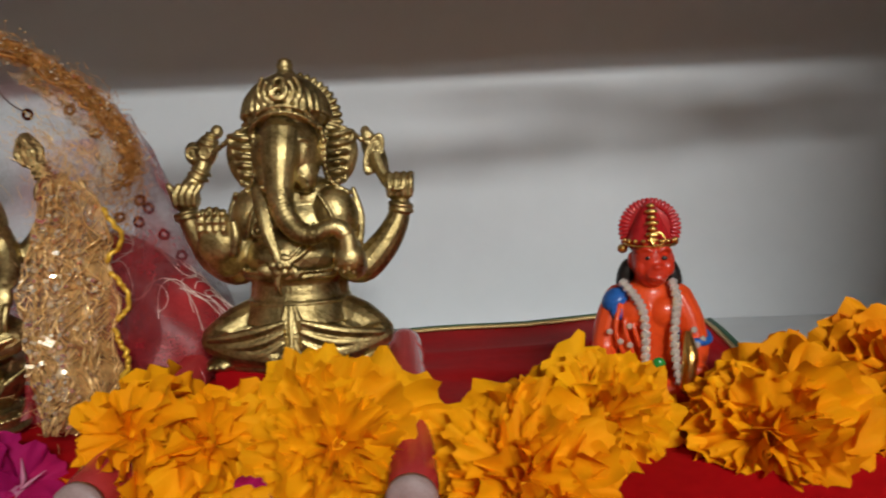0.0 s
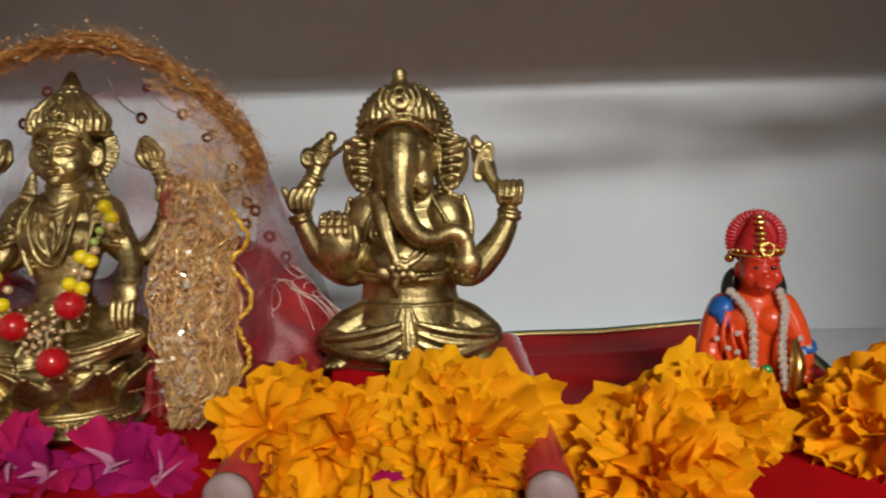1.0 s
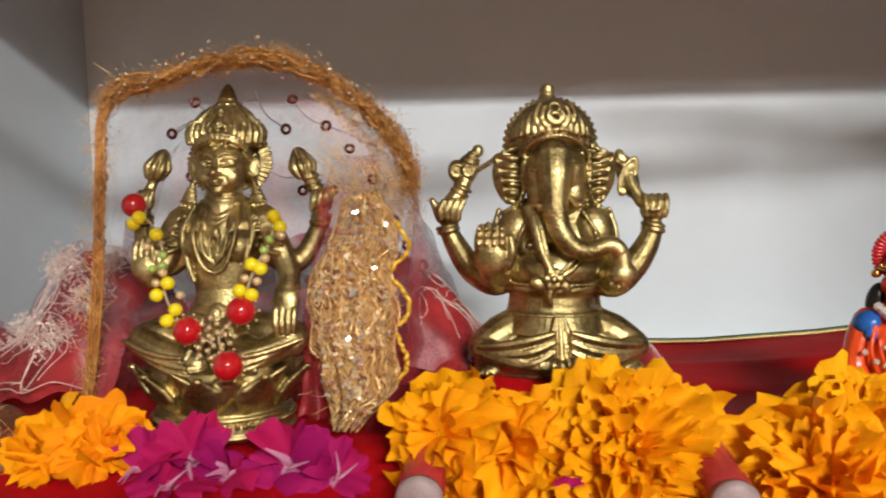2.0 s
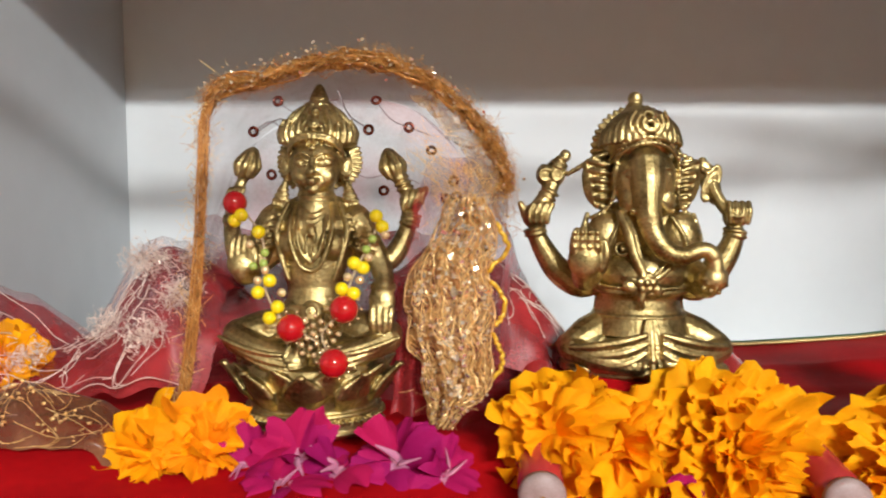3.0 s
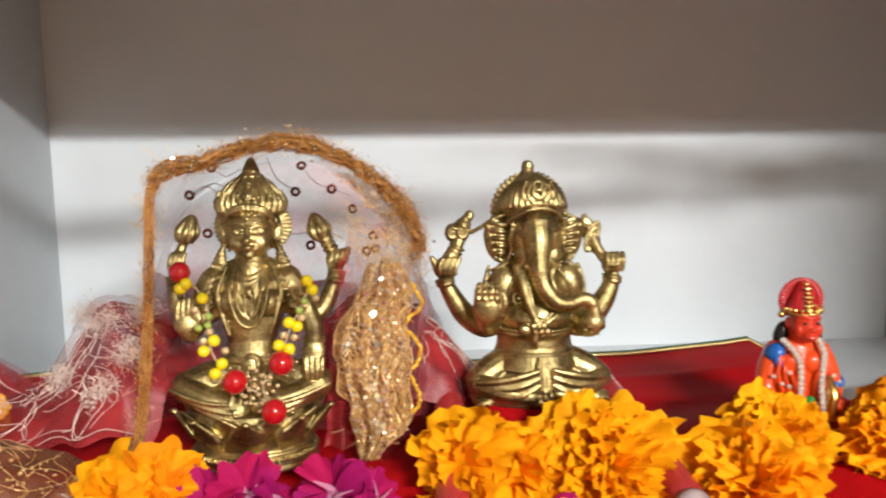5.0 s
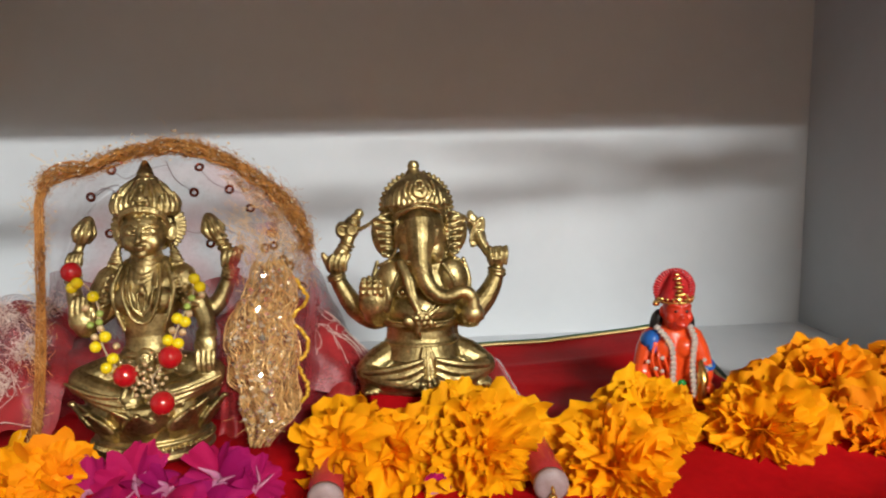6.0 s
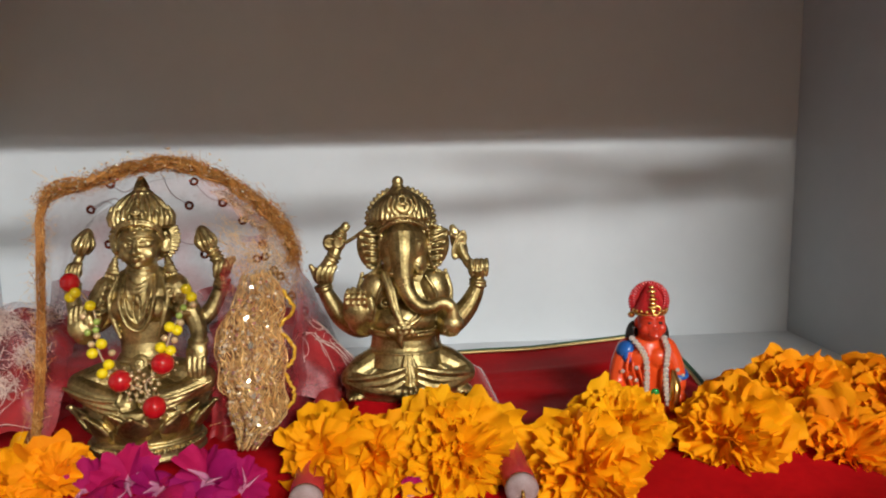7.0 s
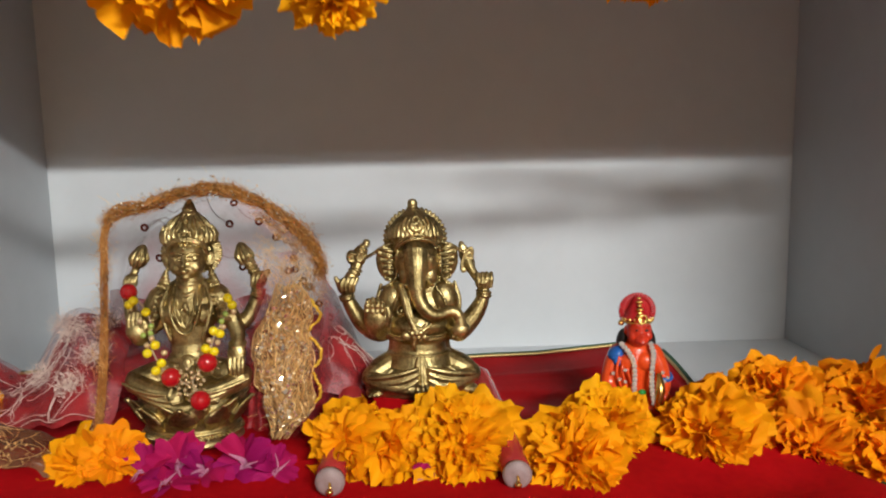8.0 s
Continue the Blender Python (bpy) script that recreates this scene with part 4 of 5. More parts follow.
# ---- two satin bolster rolls beside the cushion ----
def bolster(x, x2):
    thing = holder("bolster", x, 0.1445, 0.0187, "glossy pink-red satin bolster roll with white end disc", "bolster", "bolsters beside the statue")
    b = bmesh.new()
    pts = [(0, 0, 0), ((x2 - x) * 0.3, 0.024, 0.005), ((x2 - x) * 0.65, 0.052, 0.0115), (x2 - x, 0.080, 0.018)]
    tube(b, pts, [0.0066, 0.0068, 0.0067, 0.0062], 24, 8)
    part("roll", b, ROLL, thing)
    for k in range(6):
        f = 0.12 + 0.15 * k
        b = bmesh.new()
        torus(b, ((x2 - x) * f, 0.080 * f, 0.018 * f), 0.0066, 0.0003, (78, 0, -math.degrees((x2 - x) / 0.08)), 24, 6)
        part("seam", b, ROLL, thing)
    b = bmesh.new()
    lathe(b, [(0.001, -0.0012), (0.0052, -0.001), (0.0066, 0.0), (0.0066, 0.002)], (0, 0, 0), 28)
    bmesh.ops.rotate(b, verts=b.verts, matrix=Matrix.Rotation(radians(-90), 3, "X"))
    bmesh.ops.translate(b, verts=b.verts, vec=(0, -0.0064, -0.0005))
    part("end_disc", b, DISC, thing, "white satin end disc")
    b = bmesh.new()
    ell(b, (0.0, -0.0088, -0.004), (0.0017, 0.0017, 0.0017), sub=2)
    tube(b, [(0, -0.0075, -0.0005), (0.0002, -0.0088, -0.0022), (0, -0.0088, -0.004)], 0.0007, 6, 3)
    part("gold_bead", b, GOLD_PAINT, thing, "tiny gold bead")


bolster(-0.0992, -0.0935)
bolster(-0.0160, -0.0245)


# ---- marigolds ----
def petal_mesh(name, seed, material, w=1.0, ruffle=1.0, mats=None):
    """A fan-shaped petal with a toothed, ruffled rim and fine grooves, 1 long, rising along +Y, face to +Z."""
    rnd = random.Random(seed)
    b = bmesh.new()
    nu, nv = 14, 6
    ph, ph2, ph3 = rnd.uniform(0, 6), rnd.uniform(0, 6), rnd.uniform(0, 6)
    curl, bend, skew = rnd.uniform(-0.25, 0.35), rnd.uniform(-0.15, 0.42), rnd.uniform(-0.15, 0.15)
    grid = []
    for j in range(nv + 1):
        v = j / nv
        row = []
        for i in range(nu + 1):
            u = i / nu * 2 - 1
            half = w * (0.10 + 0.48 * math.sin(min(1.0, v * 1.12) * math.pi / 2) ** 1.15)
            x = u * half * (1 - 0.12 * v * v) + skew * v * v
            tooth = 0.045 * math.cos(7 * u + ph) + 0.035 * math.cos(15 * u + ph2) + 0.02 * (i % 2)
            y = v - 0.26 * u * u * v * v + tooth * v ** 4
            z = ruffle * (0.13 * math.sin(3.4 * u + ph) * v ** 2 + 0.10 * math.sin(8.0 * u + ph2) * v ** 3 + 0.018 * math.sin(19 * u + ph3) * v) + curl * u * u * v - bend * v * v
            row.append(b.verts.new((x, y, z)))
        grid.append(row)
    for j in range(nv):
        for i in range(nu):
            f = b.faces.new((grid[j][i], grid[j][i + 1], grid[j + 1][i + 1], grid[j + 1][i]))
            f.material_index = 1 if mats and j == 0 else 0
    me = bpy.data.meshes.new(name)
    b.to_mesh(me)
    b.free()
    for m in mats or [material]:
        me.materials.append(m)
    me.shade_smooth()
    return me


PETALS = {m.name: [petal_mesh("petal", 10 * k + i, m, 0.92 + 0.07 * k, 0.8 + 0.12 * k) for k in range(7)]
          for i, m in enumerate((MARIGOLD, MARIGOLD_YELLOW, MARIGOLD_DEEP))}


def marigold(x, y, z, R, toward, material, seed, count=74, loose=0.0, label="fresh orange marigold head with ruffled petals", group="marigolds on the red cloth"):
    """A marigold head: centre, radius, the way that it faces."""
    rnd = random.Random(seed)
    R *= 1.08
    count = int(count * 1.15)
    way = Vector(toward).normalized() * R * 0.38
    thing = holder("marigold", x - way.x, y - way.y, z - way.z, label, "flower", group)
    turn = Vector(toward).normalized().to_track_quat("Z", "Y").to_matrix().to_4x4()
    b = bmesh.new()
    ell(b, (0, 0, -0.25 * R), (0.34 * R, 0.34 * R, 0.42 * R), sub=2)
    bmesh.ops.transform(b, matrix=turn, verts=b.verts)
    part("flower_base", b, material, thing)
    for i in range(count):
        f = (i + 0.5) / count
        th = 0.10 + 1.85 * f ** 0.66 + rnd.uniform(-0.16, 0.16)
        ph = i * 2.39996 + rnd.uniform(-0.3, 0.3)
        d = Vector((math.sin(th) * math.cos(ph), math.sin(th) * math.sin(ph), math.cos(th) * 0.85)).normalized()
        # each petal opens outwards, its face turned to the flower's axis
        face = (Vector((0, 0, 1)) - d * d.z).normalized() if abs(d.z) < 0.98 else Vector((math.cos(ph), math.sin(ph), 0))
        face = (face + Vector((rnd.uniform(-1, 1), rnd.uniform(-1, 1), rnd.uniform(-1, 1))) * (0.42 + loose)).normalized()
        side = d.cross(face).normalized()
        face = side.cross(d).normalized()
        size = R * (0.58 + 0.46 * f) * rnd.uniform(0.78, 1.14)
        wide = size * (0.50 + 0.50 * f) * rnd.uniform(0.85, 1.25) * (1.0 + 0.5 * loose)
        m3 = Matrix((side, d, face)).transposed().to_4x4()
        start = d * R * rnd.uniform(0.04, 0.20)
        ob = new("petal", rnd.choice(PETALS[material.name]))
        ob.parent = thing
        ob.matrix_local = turn @ Matrix.Translation(start) @ m3 @ Matrix.Diagonal((wide, size, size, 1))


M, MY, MD = MARIGOLD, MARIGOLD_YELLOW, MARIGOLD_DEEP
for row in (
    (-0.099, 0.156, 0.0320, 0.0172, (-0.7, -0.6, 0.45), M, 1, 32, 0.35, "loose orange marigold beside a bolster roll"),
    (-0.0735, 0.156, 0.0310, 0.0180, (-0.1, -0.7, 0.8), M, 2, 34, 0.35, "ruffled orange marigold before the brass statue"),
    (-0.0365, 0.153, 0.0290, 0.0245, (0.15, -0.85, 0.5), MY, 3, 96, 0.0, "full golden-orange marigold before the brass statue"),
    (0.011, 0.143, 0.0225, 0.0225, (-0.1, -0.85, 0.55), M, 4, 92, 0.0, "full orange marigold on the red cloth"),
    (0.039, 0.173, 0.0280, 0.0210, (0.1, -0.8, 0.6), MY, 5, 86, 0.0, "full golden-yellow marigold before the orange statue"),
    (0.077, 0.160, 0.0235, 0.0225, (-0.5, -0.8, 0.3), M, 6, 86, 0.0, "full orange marigold beside the orange statue"),
    (0.103, 0.180, 0.0245, 0.0205, (0.2, -0.8, 0.5), MD, 7, 74, 0.1, "deep orange marigold at the cloth's edge"),
    (0.143, 0.202, 0.0290, 0.0240, (0.1, -0.7, 0.7), MD, 8, 86, 0.1, "deep orange marigold on the white shelf"),
    (0.133, 0.156, 0.0165, 0.0225, (-0.1, -0.85, 0.4), MD, 9, 84, 0.1, "deep orange marigold on the white shelf"),
    (0.182, 0.196, 0.0240, 0.0235, (-0.2, -0.8, 0.4), MD, 10, 84, 0.15, "deep orange marigold on the white shelf"),
    (0.168, 0.146, 0.0150, 0.0215, (0.1, -0.9, 0.4), MD, 15, 70, 0.1, "deep orange marigold on the white shelf"),
    (-0.219, 0.158, 0.0220, 0.0175, (-0.1, -0.8, 0.6), M, 11, 30, 0.4, "loose orange marigold before the veil"),
    (-0.199, 0.160, 0.0245, 0.0140, (0.4, -0.7, 0.5), MD, 12, 26, 0.4, "small deep orange marigold before the veil"),
    (-0.288, 0.200, 0.0400, 0.0140, (0.3, -0.7, 0.6), MY, 13, 22, 0.45, "golden marigold on the bunched red net"),
    (-0.300, 0.186, 0.0225, 0.0165, (0.3, -0.8, 0.2), M, 14, 30, 0.3, "orange marigold on the bunched red net"),
):
    marigold(*row[:4], row[4], *row[5:9], label=row[9])


# ---- magenta blossoms and fallen petals ----
MAG_PETALS = [petal_mesh("petal", 200 + k, MAGENTA, 1.1, 0.8, [MAGENTA, PALE_PINK]) for k in range(5)]


def pink_blossom(x, y, z, size, seed, toward, label, count=6):
    rnd = random.Random(seed)
    thing = holder("pink_blossom", x, y, z, label, "flower", "magenta blossoms on the red cloth")
    turn = Vector(toward).normalized().to_track_quat("Z", "Y").to_matrix().to_4x4()
    for i in range(count):
        ph = 2 * math.pi * i / count * (1 if count < 8 else 2) + rnd.uniform(-0.35, 0.35)
        th = rnd.uniform(0.6, 1.9)
        d = Vector((math.sin(th) * math.cos(ph), math.sin(th) * math.sin(ph), math.cos(th)))
        face = (Vector((0, 0, 1)) - d * d.z + Vector((rnd.uniform(-1, 1), rnd.uniform(-1, 1), rnd.uniform(-1, 1))) * 0.8).normalized()
        side = d.cross(face).normalized()
        face = side.cross(d).normalized()
        ob = new("petal", rnd.choice(MAG_PETALS))
        ob.parent = thing
        ob.matrix_local = turn @ Matrix((side, d, face)).transposed().to_4x4() @ Matrix.Diagonal((size, size * rnd.uniform(0.8, 1.1), size, 1))
    b = bmesh.new()
    for i in range(2):
        a = rnd.uniform(0, 6)
        tube(b, [(0, 0, 0), (0.12 * size * math.cos(a), 0.12 * size * math.sin(a), 0.25 * size), (0.5 * size * math.cos(a + 0.5), 0.5 * size * math.sin(a + 0.5), 0.42 * size)], [0.04 * size, 0.09 * size, 0.02 * size], 8, 4, flat=0.4)
    bmesh.ops.transform(b, matrix=turn, verts=b.verts)
    part("throat", b, PALE_PINK, thing, "pale pink throat")


for k, (x, y, z, size, way, n) in enumerate((
    (-0.188, 0.163, 0.0155, 0.0135, (-0.3, -0.6, 0.8), 9), (-0.173, 0.166, 0.0175, 0.0140, (0.1, -0.7, 0.6), 9), (-0.160, 0.160, 0.0155, 0.0130, (0.3, -0.5, 0.8), 9),
    (-0.141, 0.163, 0.0180, 0.0140, (-0.1, -0.8, 0.6), 9), (-0.127, 0.160, 0.0155, 0.0120, (0.4, -0.6, 0.7), 8), (-0.175, 0.152, 0.0145, 0.0125, (0.0, -0.5, 0.9), 8),
    (-0.284, 0.163, 0.0160, 0.0140, (0.3, -0.7, 0.6), 9), (-0.298, 0.158, 0.0150, 0.0130, (0.0, -0.8, 0.6), 8),
    (-0.062, 0.148, 0.0130, 0.0095, (0.1, -0.2, 1.0), 3), (-0.006, 0.190, 0.0180, 0.0080, (0.2, -0.6, 0.8), 3),
)):
    pink_blossom(x, y, z - 0.001, size * (1.08 if n > 4 else 1.0), 70 + k, way, "wilting magenta blossom with pale pink throat on red cloth", n - 1 if n > 4 else n)


# ---- the veil over the seated statue ----
def fibres(b, line, count, spread, length, width, rnd, along=0.6, mi=0):
    """Thin ribbons of tinsel scattered round a line of points."""
    n = len(line) - 1
    for _ in range(count):
        f = rnd.uniform(0, n - 0.001)
        i = int(f)
        q = line[i].lerp(line[i + 1], f - i)
        d = (line[i + 1] - line[i]).normalized()
        q = q + Vector((rnd.gauss(0, 1), rnd.gauss(0, 1), rnd.gauss(0, 1))) * spread
        go = (d * along * rnd.choice((-1, 1)) + Vector((rnd.gauss(0, 1), rnd.gauss(0, 1), rnd.gauss(0, 1))) * 0.6).normalized()
        bend = Vector((rnd.gauss(0, 1), rnd.gauss(0, 1), rnd.gauss(0, 1))) * 0.5
        wide = go.orthogonal().normalized() * width * rnd.uniform(0.6, 1.4)
        size = length * rnd.uniform(0.5, 1.5)
        last = None
        for k in range(5):
            t = k / 4
            c = q + go * size * t + bend * size * t * t
            pair = (b.verts.new(c - wide), b.verts.new(c + wide))
            if last:
                b.faces.new((last[0], last[1], pair[1], pair[0])).material_index = mi
            last = pair


def flecks(b, places, size, rnd, mi=0):
    """Small flat mirror chips turned every way."""
    for q in places:
        m = Matrix.LocRotScale(q, Euler((rnd.uniform(-0.9, 0.9) + 1.57, rnd.uniform(-0.7, 0.7), rnd.uniform(-0.7, 0.7))), None)
        w, h = size * rnd.uniform(0.6, 1.3), size * rnd.uniform(0.5, 1.0)
        top = [b.verts.new(m @ Vector(c)) for c in ((-w, -h, 0), (w, -h, 0), (w, h, 0), (-w, h, 0))]
        bottom = [b.verts.new(m @ Vector(c)) for c in ((-w, -h, -0.0002), (w, -h, -0.0002), (w, h, -0.0002), (-w, h, -0.0002))]
        b.faces.new(top).material_index = mi
        b.faces.new(bottom[::-1]).material_index = mi
        for k in range(4):
            b.faces.new((top[k], bottom[k], bottom[(k + 1) % 4], top[(k + 1) % 4])).material_index = mi


def sheet(b, place, nu, nv):
    rows = [[b.verts.new(place(i / nu, j / nv)) for i in range(nu + 1)] for j in range(nv + 1)]
    for j in range(nv):
        for i in range(nu):
            b.faces.new((rows[j][i], rows[j][i + 1], rows[j + 1][i + 1], rows[j + 1][i]))


def rough(q, amount, scale):
    v = noise.noise_vector(q * scale)
    return q + v * amount


VEIL_FRONT = spline([(-0.219, 0.184, 0.018), (-0.2130, 0.185, 0.055), (-0.2095, 0.187, 0.100), (-0.2070, 0.190, 0.1310),
                     (-0.191, 0.193, 0.1375), (-0.175, 0.196, 0.1430), (-0.156, 0.198, 0.1455), (-0.142, 0.196, 0.1415), (-0.128, 0.199, 0.1335),
                     (-0.1145, 0.202, 0.1205), (-0.1075, 0.203, 0.104), (-0.1105, 0.195, 0.080), (-0.114, 0.188, 0.050), (-0.122, 0.187, 0.020)], 6)
VEIL_BACK = spline([(-0.262, 0.272, 0.019), (-0.244, 0.266, 0.050), (-0.226, 0.258, 0.085), (-0.210, 0.250, 0.117),
                    (-0.192, 0.248, 0.130), (-0.176, 0.246, 0.136), (-0.158, 0.245, 0.137), (-0.144, 0.244, 0.133), (-0.134, 0.243, 0.125),
                    (-0.122, 0.243, 0.112), (-0.112, 0.244, 0.093), (-0.100, 0.244, 0.070), (-0.090, 0.246, 0.045), (-0.080, 0.250, 0.020)], 6)


def veil():
    rnd = random.Random(5)
    thing = tagged(new("veil"), "sheer rose net veil with amber tinsel border and gold lace", "veil")
    thing.matrix_world = Matrix.Translation((-0.17, 0.22, CLOTH_Z))
    off = Vector((0.17, -0.22, -CLOTH_Z))
    n = len(VEIL_FRONT) - 1

    def hood(u, v):
        f = u * n
        i = min(int(f), n - 1)
        a, c = VEIL_FRONT[i].lerp(VEIL_FRONT[i + 1], f - i), VEIL_BACK[i].lerp(VEIL_BACK[i + 1], f - i)
        q = a.lerp(c, v)
        q.z += 0.004 * math.sin(math.pi * v) * (1 if 0.25 < u < 0.75 else 0)
        return rough(q, 0.0022 * math.sin(math.pi * min(1, 0.15 + v)), 60) + off

    def back(u, v):
        left, right = VEIL_BACK[int(v * n / 2)], VEIL_BACK[n - int(v * n / 2)]
        q = left.lerp(right, u)
        q.y = 0.246 + 0.004 * math.sin(9 * u) * (1 - v)
        return rough(q, 0.0025, 45) + off
    b = bmesh.new()
    sheet(b, hood, 90, 18)
    part("net_hood", b, NET, thing)
    b = bmesh.new()
    sheet(b, back, 40, 36)
    part("net_back", b, NET, thing)
    b = bmesh.new()
    sheet(b, lambda u, v: rough(hood(0.70 + 0.27 * u, 0.10 + 0.88 * v), 0.002, 90) + Vector((0.0012, 0, 0.0006)), 40, 22)
    part("net_side", b, NET_SIDE, thing, "doubled red net down one side")
    # lower, gathered red folds behind the lace
    b = bmesh.new()

    def folds(u, v):
        x = -0.150 + 0.070 * u
        top = 0.024 + 0.040 * math.sin(math.pi * min(1.0, 0.22 + 0.78 * u)) ** 0.8
        q = Vector((x, 0.218 + 0.045 * v - 0.014 * math.sin(2.2 * u + 0.4), CLOTH_Z + (top - 0.004) * math.sin(math.pi * min(1.0, 0.08 + 0.92 * v)) ** 0.7))
        return rough(q, 0.0045, 70) + off
    sheet(b, folds, 44, 30)
    part("gathered_folds", b, NET_DENSE, thing, "gathered red net folds")
    b = bmesh.new()
    for _ in range(46):
        u, v = rnd.uniform(0.1, 0.95), rnd.uniform(0.1, 0.6)
        r = rnd.uniform(0.05, 0.14)
        a0 = rnd.uniform(0, 6)
        pts = [folds(min(1, max(0, u + r * math.cos(a0 + k * 0.5))), min(1, max(0, v + r * math.sin(a0 + k * 0.5)))) + Vector((0, -0.0006, 0.0006)) for k in range(7)]
        tube(b, pts, 0.00016, 4, 2)
    part("swirl_embroidery", b, SILVER_THREAD, thing)
    b = bmesh.new()

    def low_back(u, v):
        q = Vector((-0.228 + 0.098 * u, 0.236 + 0.010 * math.sin(14 * u) * (1 - v), CLOTH_Z + (0.052 + 0.020 * abs(2 * u - 1) ** 1.5 + 0.006 * math.sin(11 * u)) * v))
        return rough(q, 0.007, 60) + off
    sheet(b, low_back, 50, 26)
    part("low_folds", b, NET_DENSE, thing, "gathered red net folds")
    # border: flat amber band up one side, fluffy roll over the top
    front = [q + off for q in VEIL_FRONT]
    b = bmesh.new()
    for dx in (-0.0014, -0.0004, 0.0006, 0.0016):
        tube(b, [rough(q + Vector((dx, -0.0004, 0)), 0.0009, 240) for q in front[0:19:2]], 0.00045, 6, 3)
    fibres(b, front[:19], 900, 0.0009, 0.0026, 0.00007, rnd, 1.6)
    part("side_band", b, FUZZ, thing, "flat amber tinsel band")
    b = bmesh.new()
    top = front[18:62]
    for k in range(5):
        pts = [rough(q + Vector((0, 0.002 * math.sin(k * 1.3), 0.0024 * math.cos(k * 1.3))), 0.0028, 130 + 20 * k) for q in top[::2]]
        tube(b, pts, [0.0004, 0.0006, 0.0004, 0.0007, 0.0005, 0.0006, 0.0004], 6, 2, flat=0.5)
    fibres(b, top, 9000, 0.0016, 0.0018, 0.00007, rnd, 1.2)
    fibres(b, front[50:66], 1000, 0.0026, 0.0028, 0.00007, rnd, 1.2)
    part("tinsel_border", b, FUZZ, thing, "fluffy amber tinsel border")
    # crumpled gauze in the border
    for k, (a, c, wide) in enumerate(((18, 62, 0.0036), (18, 62, 0.0028), (20, 60, 0.0032), (48, 67, 0.0085), (0, 19, 0.0017), (48, 67, 0.0070))):
        b = bmesh.new()
        run = front[a:c]

        def strip(u, v):
            f = u * (len(run) - 1)
            i = min(int(f), len(run) - 2)
            q = run[i].lerp(run[i + 1], f - i)
            d = (run[i + 1] - run[i]).normalized()
            out = Vector((d.z, 0, -d.x)) if k < 3 or k == 4 else Vector((1, 0, 0))
            w = wide * (0.7 + 0.6 * noise.noise(q * 130 + Vector((k * 3.1, 0, 0))))
            shift = -0.008 if k in (3, 5) else 0.0
            return rough(q + out * (w * (2 * v - 1) + shift) + Vector((0, 0.0035 * math.sin(3.1 * v + k * 1.7), 0)), 0.0022, 200 + 40 * k)
        sheet(b, strip, 150, 8)
        part("gauze_strip", b, GOLD_GAUZE if k in (3, 5) else GAUZE, thing, "crumpled amber gauze")
    b = bmesh.new()

    def red_strip(u, v):
        q = Vector((-0.127 - 0.012 * math.sin(1.6 * u) - 0.008 * (v - 0.5) * 2, 0.205 - 0.012 * u + 0.003 * math.sin(9 * v), 0.112 - 0.090 * u))
        return rough(q, 0.003, 90) + off
    sheet(b, red_strip, 40, 10)
    part("red_net_strip", b, NET_STRIP, thing, "red net strip behind the lace")
    b = bmesh.new()
    loose = [q + Vector((0, 0, 0.003)) for q in front[16:64]]
    fibres(b, loose, 150, 0.0020, 0.0018, 0.00006, rnd, 0.2)
    fibres(b, [q + Vector((-0.001, 0, 0)) for q in front[0:22]], 520, 0.0020, 0.0036, 0.00006, rnd, 0.9)
    flecks(b, [rnd.choice(front[14:64]) + Vector((rnd.gauss(0, 1), rnd.gauss(0, 1), rnd.gauss(0.6, 1))) * 0.0026 for _ in range(260)], 0.0003, rnd)
    fibres(b, [Vector((-0.135, 0.196, 0.115)) + off, Vector((-0.122, 0.195, 0.102)) + off, Vector((-0.124, 0.190, 0.088)) + off], 700, 0.0046, 0.0035, 0.00007, rnd, 1.2)
    part("loose_sparkle", b, LACE_THREAD, thing, "loose pale gold sparkling fibres")
    b = bmesh.new()
    flecks(b, [rnd.choice(front[18:66]) + Vector((rnd.gauss(0, 1), rnd.gauss(-0.8, 0.8), rnd.gauss(0.4, 1))) * 0.0028 for _ in range(150)], 0.00045, rnd)
    tagged(part("tinsel_glitter", b, MIRROR, thing, "pale mirror chips in the tinsel", smooth=False), kind="stuff")
    # gold lace panel

    def edge(v):
        return -0.1095 - 0.0028 * abs(math.cos(v * 9.0)) - 0.012 * max(0.0, (0.22 - v) / 0.22) ** 1.3 - 0.004 * max(0.0, (v - 0.85) / 0.15)

    def panel(u, v):
        x0 = -0.1390 + 0.0015 * math.sin(9 * v) + 0.012 * max(0.0, (v - 0.62) / 0.38) ** 1.4 + 0.006 * max(0.0, (0.35 - v) / 0.35) ** 1.5
        q = Vector((x0 + (edge(v) - x0) * u, 0.190 - 0.0085 * math.sin(math.pi * u) - 0.002 * math.sin(7 * v), 0.0205 + 0.079 * v + 0.0025 * math.sin(3.0 * u) * (1 - v)))
        q.y += 0.0022 * math.sin(26 * u + 3 * v)
        return rough(q, 0.0026, 120) + off
    b = bmesh.new()
    sheet(b, lambda u, v: panel(u, v) + Vector((0, 0.001, 0)), 20, 36)
    lace = part("lace_panel", b, sheer("golden_lace_net", (0.88, 0.52, 0.18), 0.22, 0.66, 200, 0.35), thing, "sequinned golden lace panel")
    b = bmesh.new()
    for k in range(26):
        v = (k + 0.5) / 26
        amp = rnd.uniform(0.010, 0.030)
        pts = [panel(i / 27, min(1, max(0, v + amp * (1 if i % 2 else -1) + 0.014 * rnd.uniform(-1, 1)))) + Vector((0, rnd.uniform(-0.0018, 0.0003), 0)) for i in range(28)]
        tube(b, pts, 0.0002, 4, 2)
